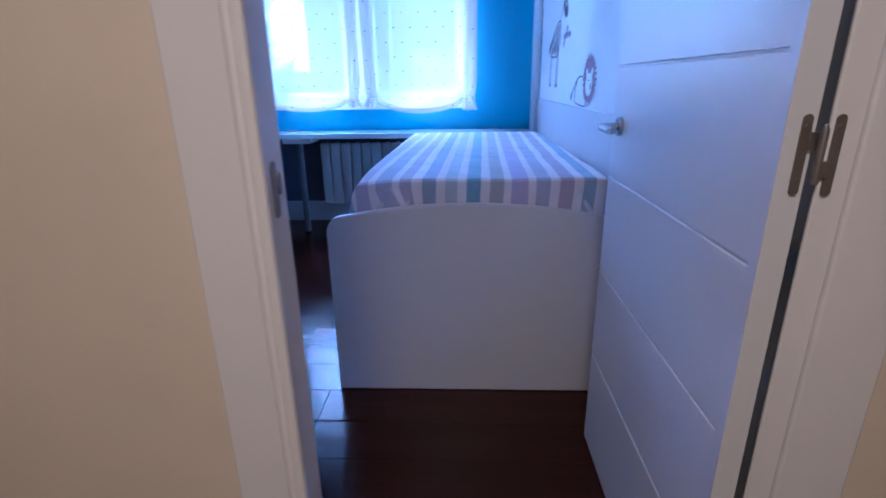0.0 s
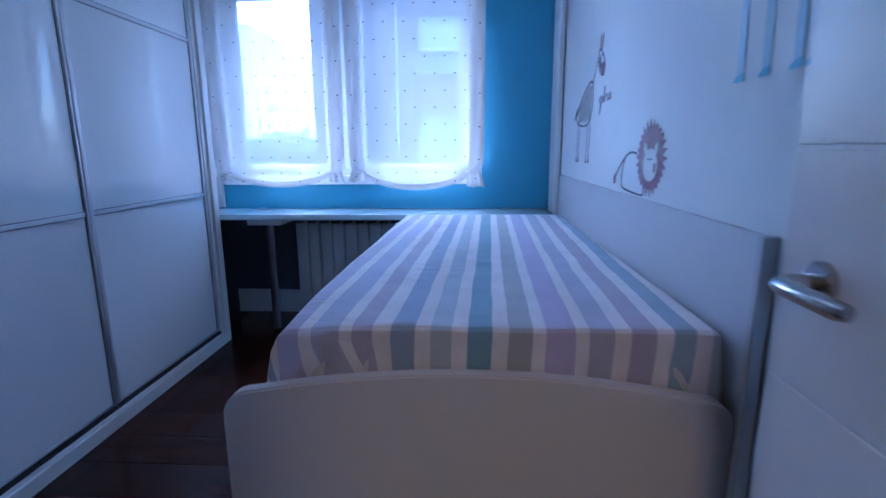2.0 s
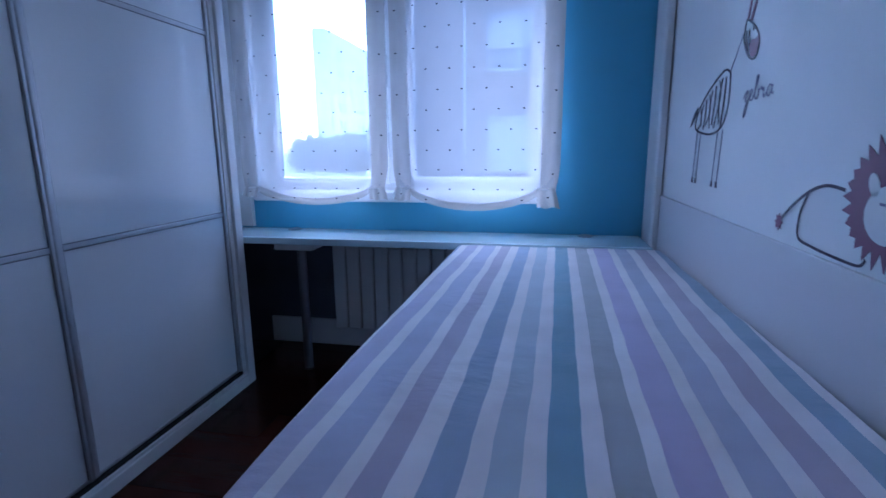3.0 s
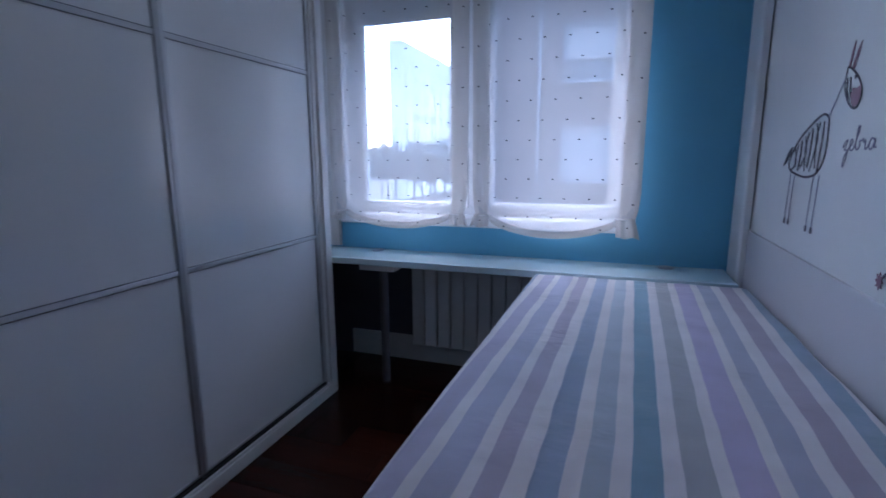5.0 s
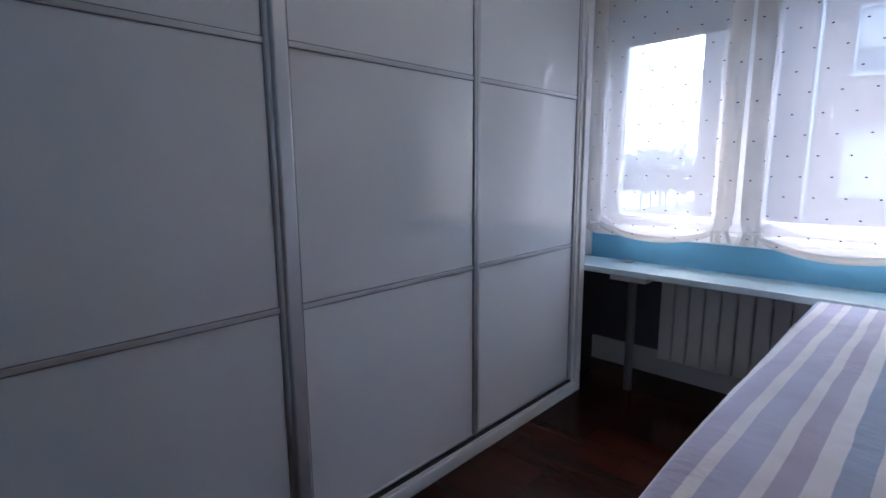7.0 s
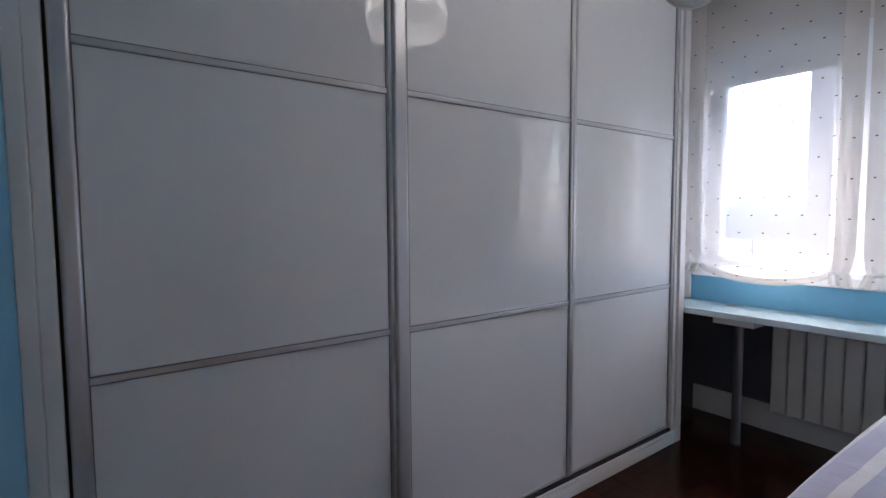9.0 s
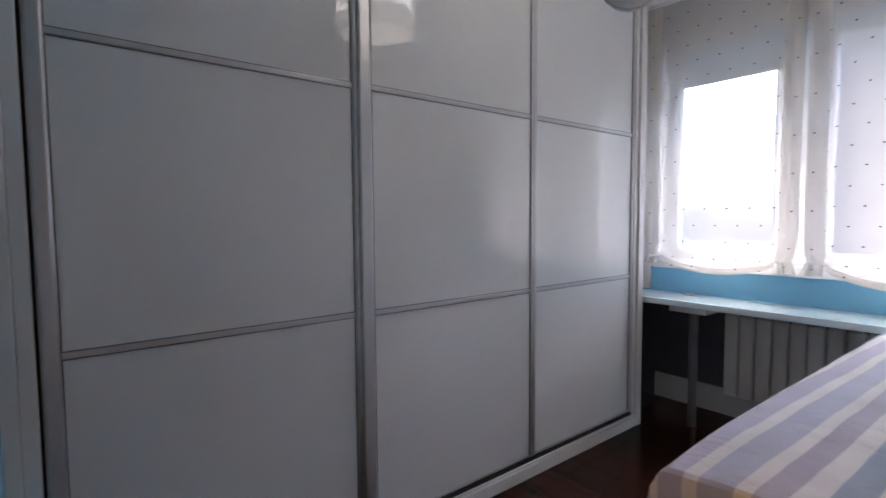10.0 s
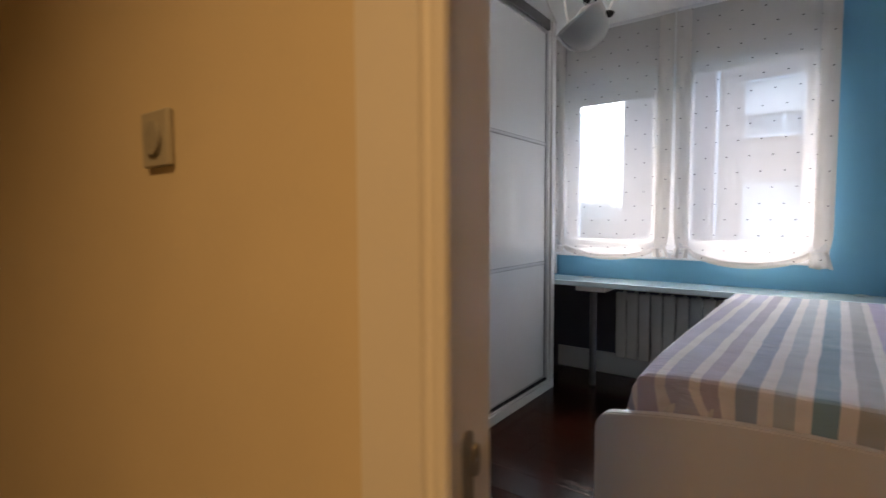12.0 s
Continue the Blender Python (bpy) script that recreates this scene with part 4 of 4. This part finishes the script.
fill_sticker(lion, "nose", [(2.482, 1.094), (2.468, 1.094), (2.470, 1.070), (2.480, 1.068)], STICKER_PLUM, 0.0034)
for y in (2.505, 2.528):
    line = part("eye", prism([(y - 0.007, 1.106), (y + 0.007, 1.107), (y + 0.006, 1.103), (y - 0.006, 1.102)], "x", XR - 0.0056, XR - 0.0042), STICKER_GREY, lion)
line_sticker(lion, "back_line", smooth_line([(2.632, 1.118), (2.690, 1.122), (2.745, 1.108), (2.800, 1.078), (2.850, 1.040)], 6), 0.006, STICKER_DARK)
line_sticker(lion, "belly_line", smooth_line([(2.752, 1.104), (2.775, 1.060), (2.772, 1.012), (2.720, 1.002), (2.640, 0.998), (2.570, 0.998), (2.552, 1.012)], 6), 0.005, STICKER_DARK)
tuft = [(2.860 + (0.018 if k % 2 == 0 else 0.010) * math.cos(2 * math.pi * k / 16), 1.030 + (0.020 if k % 2 == 0 else 0.012) * math.sin(2 * math.pi * k / 16)) for k in range(16)]
fill_sticker(lion, "tail_tuft", tuft, STICKER_PLUM)

giraffe = base("giraffe_drawing", (0, 0, 0), "pale blue long-legged animal drawing on the wall", "wall sticker")
for y in (2.080, 1.998, 1.912, 1.872):
    line_sticker(giraffe, "leg", [(y - 0.004, 1.272), (y + 0.004, 1.46)], 0.022, STICKER_PALE)
    fill_sticker(giraffe, "hoof", [(y - 0.016, 1.272), (y + 0.001, 1.272), (y + 0.016, 1.262), (y + 0.014, 1.256), (y - 0.016, 1.257)], STICKER_BLUE)
fill_sticker(giraffe, "body", oval(1.965, 1.53, 0.150, 0.080, 30), STICKER_PALE)
line_sticker(giraffe, "neck", [(1.85, 1.57), (1.80, 1.78)], 0.03, STICKER_BLUE)
fill_sticker(giraffe, "head", oval(1.775, 1.80, 0.05, 0.028, 20, tilt=-0.3), STICKER_BLUE)

# ---- ceiling lamp: a balloon shade with a hanging basket ----
LX, LY = -0.530, 2.505
lamp = base("pendant_lamp", (0, 0, 0), "balloon shaped pendant lamp with a white fabric basket", "ceiling lamp")
part("canopy", lathe([(0.055, -0.03), (0.055, -0.006), (0.045, 0.0)], (LX, LY, CEIL - 0.001), 28), PVC, lamp)
part("shade", lathe([(0.185, 0.0), (0.192, 0.02), (0.196, 0.06), (0.190, 0.12), (0.170, 0.18), (0.130, 0.235), (0.080, 0.268), (0.02, 0.28)], (LX, LY, 2.205), 40, 0.004), LAMP_SHADE, lamp, "pale grey balloon shade")
part("rim", lathe([(0.1815, 0.0), (0.186, 0.0), (0.187, 0.004), (0.183, 0.004)], (LX, LY, 2.2005), 40, 0.002), GREY_EDGE, lamp, "thin grey rim")
part("lining", lathe([(0.180, 0.0), (0.186, 0.06), (0.180, 0.12), (0.160, 0.175), (0.120, 0.226), (0.070, 0.256), (0.004, 0.264)], (LX, LY, 2.207), 40, 0.003), LAMP_GLOW, lamp, "white lit inner lining")
for k in range(3):
    a = 0.4 + 2.094 * k
    part("strut", tube([(LX + 0.178 * math.cos(a), LY + 0.178 * math.sin(a), 2.212), (LX + 0.03 * math.cos(a), LY + 0.03 * math.sin(a), 2.235)], 0.002, 8), GREY_EDGE, lamp)
part("bulb", lathe([(0.002, 0.0), (0.022, 0.008), (0.032, 0.032), (0.026, 0.062), (0.014, 0.085), (0.013, 0.16)], (LX, LY, 2.27), 20), LAMP_GLOW, lamp, "lit bulb")
part("stem", tube([(LX, LY, 2.48), (LX, LY, CEIL - 0.028)], 0.008, 10), PVC, lamp)


def cloud(angle, z, size):
    """A flat puffy cloud bent round the shade."""
    bm = bmesh.new()
    n = 40
    rim = []
    for k in range(n):
        a = 2 * math.pi * k / n
        rr = size * (1 + 0.20 * abs(math.sin(3.5 * a))) * (0.62 if math.sin(a) < 0 else 1)
        rim.append((rr * math.cos(a) / 0.196 * 1.5, 0.55 * rr * math.sin(a)))
    rings = []
    for off in (0.0012, 0.004):
        ring = []
        for da, dz in rim:
            h = z + dz - 2.205
            r = 0.1965 - max(0, h - 0.07) ** 2 * 1.9 + off
            ring.append(bm.verts.new((LX + r * math.cos(angle + da), LY + r * math.sin(angle + da), z + dz)))
        rings.append(ring)
    bm.faces.new(rings[1])
    for k in range(n):
        bm.faces.new((rings[0][k], rings[0][(k + 1) % n], rings[1][(k + 1) % n], rings[1][k]))
    part("cloud", bm, CLOUD_GLOW, lamp, "white cloud on the shade")


for a, z, s in ((2.45, 2.315, 0.075), (3.45, 2.32, 0.085), (4.6, 2.31, 0.07), (5.7, 2.315, 0.08), (0.5, 2.31, 0.07), (1.5, 2.32, 0.08)):
    cloud(a, z, s)
BX, BY, BZ = -0.515, 2.490, 1.845
bowl = lathe([(0.004, 0.0), (0.036, 0.004), (0.064, 0.018), (0.082, 0.043), (0.090, 0.074), (0.092, 0.106)], (0, 0, 0), 32, 0.006)
b = part("basket", bowl, PLUSH_WHITE, lamp, "white fabric basket")
b.matrix_local = pose(BX + 0.052, BY + 0.02, BZ + 0.022, 22, -30, 0) @ Matrix.Scale(1.08, 4)
rim_b = part("seam", lathe([(0.0905, 0.101), (0.095, 0.103), (0.095, 0.109), (0.0905, 0.111)], (0, 0, 0), 32, 0.001), CORD, b)
arc = [(0.092, 0.106), (0.091, 0.074), (0.083, 0.043), (0.065, 0.018), (0.037, 0.003), (0.0, -0.001)]
arc = arc + [(-r, z) for r, z in reversed(arc[:-1])]
part("piping", tube([(r * 0.80, r * 0.60, z) for r, z in arc], 0.0032, 8), CORD, b, "grey piped seam")
for k in range(4):
    a = math.pi / 4 + k * math.pi / 2
    px, py = BX + 0.10 * math.cos(a), BY + 0.10 * math.sin(a)
    qx, qy = LX + 0.17 * math.cos(a), LY + 0.17 * math.sin(a)
    zb = BZ + 0.118 + 0.024 * math.cos(a)
    part("cord", tube([(px, py, zb), ((px + qx) / 2 + 0.012 * math.cos(a), (py + qy) / 2 + 0.012 * math.sin(a), (zb + 2.2) / 2 - 0.01), (qx, qy, 2.199)], 0.0032, 8), CORD, lamp)
toy = bmesh.new()
for c, r, s in (((0.03, 0.0, 0.115), 0.048, (1, 1, 1.1)), ((0.045, -0.01, 0.19), 0.036, (1, 1, 0.95)), ((0.104, -0.012, 0.112), 0.018, (1.5, 0.9, 0.8)), ((0.080, -0.045, 0.105), 0.016, (1.3, 0.9, 0.9)), ((0.03, -0.035, 0.222), 0.012, (1, 1, 1)), ((0.062, 0.02, 0.222), 0.012, (1, 1, 1))):
    bmesh.ops.create_icosphere(toy, subdivisions=2, radius=r, matrix=Matrix.Translation((BX + c[0], BY + c[1], BZ + c[2])) @ Matrix.Diagonal((*s, 1)))
plush = thing("plush_toy", toy, PLUSH_BLACK, "small black and white plush toy sitting in the lamp basket", "soft toy")
plush.data.materials.append(PLUSH_WHITE)
for face in plush.data.polygons:
    # pale body and crown, black face, ears and paws
    d = face.center - Vector((BX, BY, BZ))
    face.material_index = 1 if d.z < 0.165 and d.x < 0.075 or (0.185 < d.z < 0.215 and d.x < 0.05) else 0


# ---- outside ----
GZ = -6.0
structure("ground", box(-900, 900, 4.6, 1500, GZ - 0.5, GZ), GROUND, "grey asphalt street and yard below", "ground")
structure("pavement", box(-40, -4, 44, 47.5, GZ, GZ + 0.14, 0.02), PAVING, "pale paved footpath along the street", "pavement")
neighbour = base("apartment_building", (0, 0, 0), "pinkish grey apartment block with white shuttered windows", "building")
NY = 16.0
bays = [(-1.24, -0.05), (2.6, 3.8), (6.4, 7.6)]
floors = [(-5.0, -3.65), (-2.15, -0.80), (0.66, 2.01), (3.35, 4.72)]
bm = bmesh.new()
xs = [-4.45] + [v for b_ in bays for v in b_] + [10.0]
add_box(bm, -4.45, 10.0, NY + 0.22, NY + 9.0, GZ, 6.5)
for x0, x1 in zip(xs[0::2], xs[1::2]):
    add_box(bm, x0, x1, NY, NY + 0.22, GZ, 6.5)
zs = [GZ] + [v for f_ in floors for v in f_] + [6.5]
for x0, x1 in bays:
    for z0, z1 in zip(zs[0::2], zs[1::2]):
        add_box(bm, x0, x1, NY, NY + 0.22, z0, z1)
part("wall", bm, FACADE, neighbour)
part("roof", box(-4.7, 10.2, NY - 0.25, NY + 9.2, 6.5, 6.75, 0.03), PAVING, neighbour)
part("downpipe", tube([(-1.93, NY - 0.06, GZ), (-1.93, NY - 0.06, 6.5)], 0.035, 12), FACADE_PIPE, neighbour, "pale grey downpipe")
for bi, (x0, x1) in enumerate(bays):
    for fi, (z0, z1) in enumerate(floors):
        wdw = part("window", box(x0 - 0.045, x1 + 0.045, NY - 0.03, NY - 0.001, z1, z1 + 0.05, 0.008), FACADE_TRIM, neighbour, "white framed window with a roller shutter")
        part("frame", box(x0 - 0.045, x0, NY - 0.03, NY - 0.001, z0 - 0.05, z1, 0.008), FACADE_TRIM, wdw)
        part("frame", box(x1, x1 + 0.045, NY - 0.03, NY - 0.001, z0 - 0.05, z1, 0.008), FACADE_TRIM, wdw)
        part("sill", box(x0 - 0.08, x1 + 0.08, NY - 0.09, NY - 0.0312, z0 - 0.09, z0 - 0.03, 0.008), FACADE_TRIM, wdw)
        closed = 1.0 if (fi + bi) % 2 == 0 else 0.62
        zc = z1 - (z1 - z0) * closed
        if closed < 1:
            part("pane", box(x0, x1, NY + 0.10, NY + 0.11, z0, zc), FAR_PANE, wdw)
            part("bar", box((x0 + x1) / 2 + 0.16, (x0 + x1) / 2 + 0.24, NY + 0.07, NY + 0.099, z0, zc, 0.005), FACADE_TRIM, wdw)
        n = max(4, int((z1 - zc) / 0.11))
        for k in range(n):
            h = (z1 - zc) / n
            part("slat", box(x0 + 0.003, x1 - 0.003, NY + 0.035, NY + 0.055, zc + k * h + 0.0008, zc + (k + 1) * h - 0.0008, 0.004, 1), FACADE_SHUTTER, wdw)


# far block of flats, seen at an angle beyond the trees
far = base("apartment_building", (0, 0, 0), "tall pale block of flats beyond the trees", "building")
FM = pose(-35.0, 82, GZ, 0, 0, 90)
wall_far = part("wall", box(0, 48, 0, 2.2, 0, 26.4), FAR_WALL, far)
wall_far.matrix_local = FM
roof_far = part("roof", box(-0.1, 48.1, -0.1, 2.3, 26.4, 26.6, 0.05), FAR_WALL, far)
roof_far.matrix_local = FM
cell = finish("window", box(0, 1.05, -0.06, 0.0, 0, 1.6, 0.02, 1), FLAT_PANE)
for k in range(15):
    for f in range(8):
        if (k * 7 + f * 3) % 13 == 4:
            continue
        w = new("window", cell)
        w.parent = far
        w.matrix_local = FM @ pose(1.0 + 3.1 * k + (0.0, 0.7, -0.5)[k % 3], -0.001, 1.7 + 3.0 * f)


def tree(x, y, h, seed):
    """A tapered trunk with limbs and an uneven crown of small leaf clumps."""
    rnd = random.Random(seed)
    t = base("tree", (x, y, GZ), "street tree with a loose crown, haze painted into its leaves", "tree", "street trees")
    bm = tube([(x, y, GZ), (x + 0.1, y, GZ + h * 0.25), (x, y + 0.1, GZ + h * 0.55), (x + 0.1, y, GZ + h * 0.85)], [0.17, 0.14, 0.09, 0.03], 8)
    for k in range(6):
        a = rnd.uniform(0, 6.28)
        z = GZ + h * rnd.uniform(0.35, 0.6)
        add_tube(bm, [(x, y, z), (x + 0.8 * math.cos(a), y + 0.8 * math.sin(a), z + 0.7), (x + 1.5 * math.cos(a), y + 1.5 * math.sin(a), z + 1.7)], [0.07, 0.05, 0.02], 6)
    part("trunk", bm, BARK, t)
    verts, faces = [], []
    for k in range(560):
        a, e, rr = rnd.uniform(0, 6.28), rnd.uniform(-0.8, 1.5), rnd.uniform(0.45, 1.0) ** 0.6
        lump = 1 + 0.38 * math.sin(3 * a + seed) * math.cos(2 * e) + 0.18 * math.sin(5 * a + 2.3 * seed + 3 * e)
        c = Vector((x + 2.7 * rr * lump * math.cos(a) * math.cos(e), y + 2.4 * rr * lump * math.sin(a) * math.cos(e), GZ + h * 0.68 + h * 0.27 * rr * lump * math.sin(e)))
        for q in range(3):
            o = c + Vector((rnd.uniform(-0.25, 0.25), rnd.uniform(-0.25, 0.25), rnd.uniform(-0.2, 0.2)))
            d1 = Vector((rnd.uniform(-1, 1), rnd.uniform(-1, 1), rnd.uniform(-1, 1))).normalized() * 0.24
            d2 = Vector((rnd.uniform(-1, 1), rnd.uniform(-1, 1), rnd.uniform(-1, 1))).normalized() * 0.17
            n0 = len(verts)
            verts += [o - d1, o + d2, o + d1, o - d2]
            faces.append((n0, n0 + 1, n0 + 2, n0 + 3))
    me = bpy.data.meshes.new("crown")
    me.from_pydata(verts, [], faces)
    me.materials.append(LEAF)
    c = new("crown", me)
    c.parent = t


for k, (x, y, h) in enumerate(((-15.5, 61, 8.2), (-18.4, 63, 8.8), (-21.6, 61, 8.4), (-24.5, 64, 9.0), (-13.0, 64, 8.3), (-27.5, 62, 8.6), (-17.0, 69, 9.3), (-20.2, 70, 9.0), (-23.0, 69, 9.5), (-26.0, 71, 9.2), (-30.5, 66, 9.0), (-29.0, 72, 9.4), (-33.5, 70, 9.2), (-14.0, 71, 9.2))):
    tree(x, y, h, k)


def car(x, y, turn, paint, words):
    """A parked hatchback: shaped body, glasshouse and four wheels."""
    c = base("car", (0, 0, 0), words, "car", "parked cars")
    m = pose(x, y, GZ, 0, 0, turn)
    side = [(-2.0, 0.28), (-2.05, 0.62), (-1.95, 0.85), (-1.15, 0.95), (1.55, 0.98), (2.0, 0.90), (2.05, 0.45), (2.0, 0.28)]
    o = part("body", prism(side, "y", -0.85, 0.85, 0.06), paint, c)
    o.matrix_local = m
    o = part("glasshouse", prism([(-1.20, 0.955), (-0.55, 1.42), (1.05, 1.45), (1.62, 0.98)], "y", -0.74, 0.74, 0.05), FAR_PANE, c, "dark car windows")
    o.matrix_local = m
    o = part("roof", box(-0.55, 1.05, -0.72, 0.72, 1.425, 1.48, 0.03), paint, c)
    o.matrix_local = m
    for wx in (-1.25, 1.25):
        for wy in (-0.86, 0.74):
            w = part("wheel", tube([(wx, wy, 0.31), (wx, wy + 0.12, 0.31)], 0.31, 20), TYRE, c)
            w.matrix_local = m


car(-13.6, 35.0, 12, CAR_RED, "red hatchback parked on the street")
car(-10.4, 36.5, 12, CAR_WHITE, "white hatchback parked beside the trees")
car(-8.0, 33.5, 100, CAR_WHITE, "white hatchback parked across the street")
car(-17.5, 37.5, 12, CAR_GREY, "grey hatchback parked on the street")


# ---- parquet boards, last ----
rng = random.Random(7)
board_meshes = {}


def lay_board(x0, x1, y):
    """One parquet board; boards of the same length share a mesh."""
    n = round(x1 - x0, 2)
    if n not in board_meshes:
        board_meshes[n] = finish("board", box(0, n - 0.0014, 0, 0.1786, -0.0119, 0.0, 0.0007, 1), WOOD)
    plank = new("board", board_meshes[n])
    plank.location = (x0, y, 0)
    plank.parent = floor


y = -0.96
while y < 4.3:
    # in the bedroom the boards stop at the walls, in the hallway they run on
    left, right = (-1.88, 2.18) if y + 0.18 < 0.99 else (-1.34, 0.74)
    x = left
    first = rng.choice((0.42, 0.64, 0.86, 1.06))
    while x < right - 0.01:
        n = min(first or rng.choice((0.84, 1.06, 1.28)), right - x)
        first = None
        lay_board(round(x, 2), round(x + n, 2), y)
        x += n
    y += 0.18
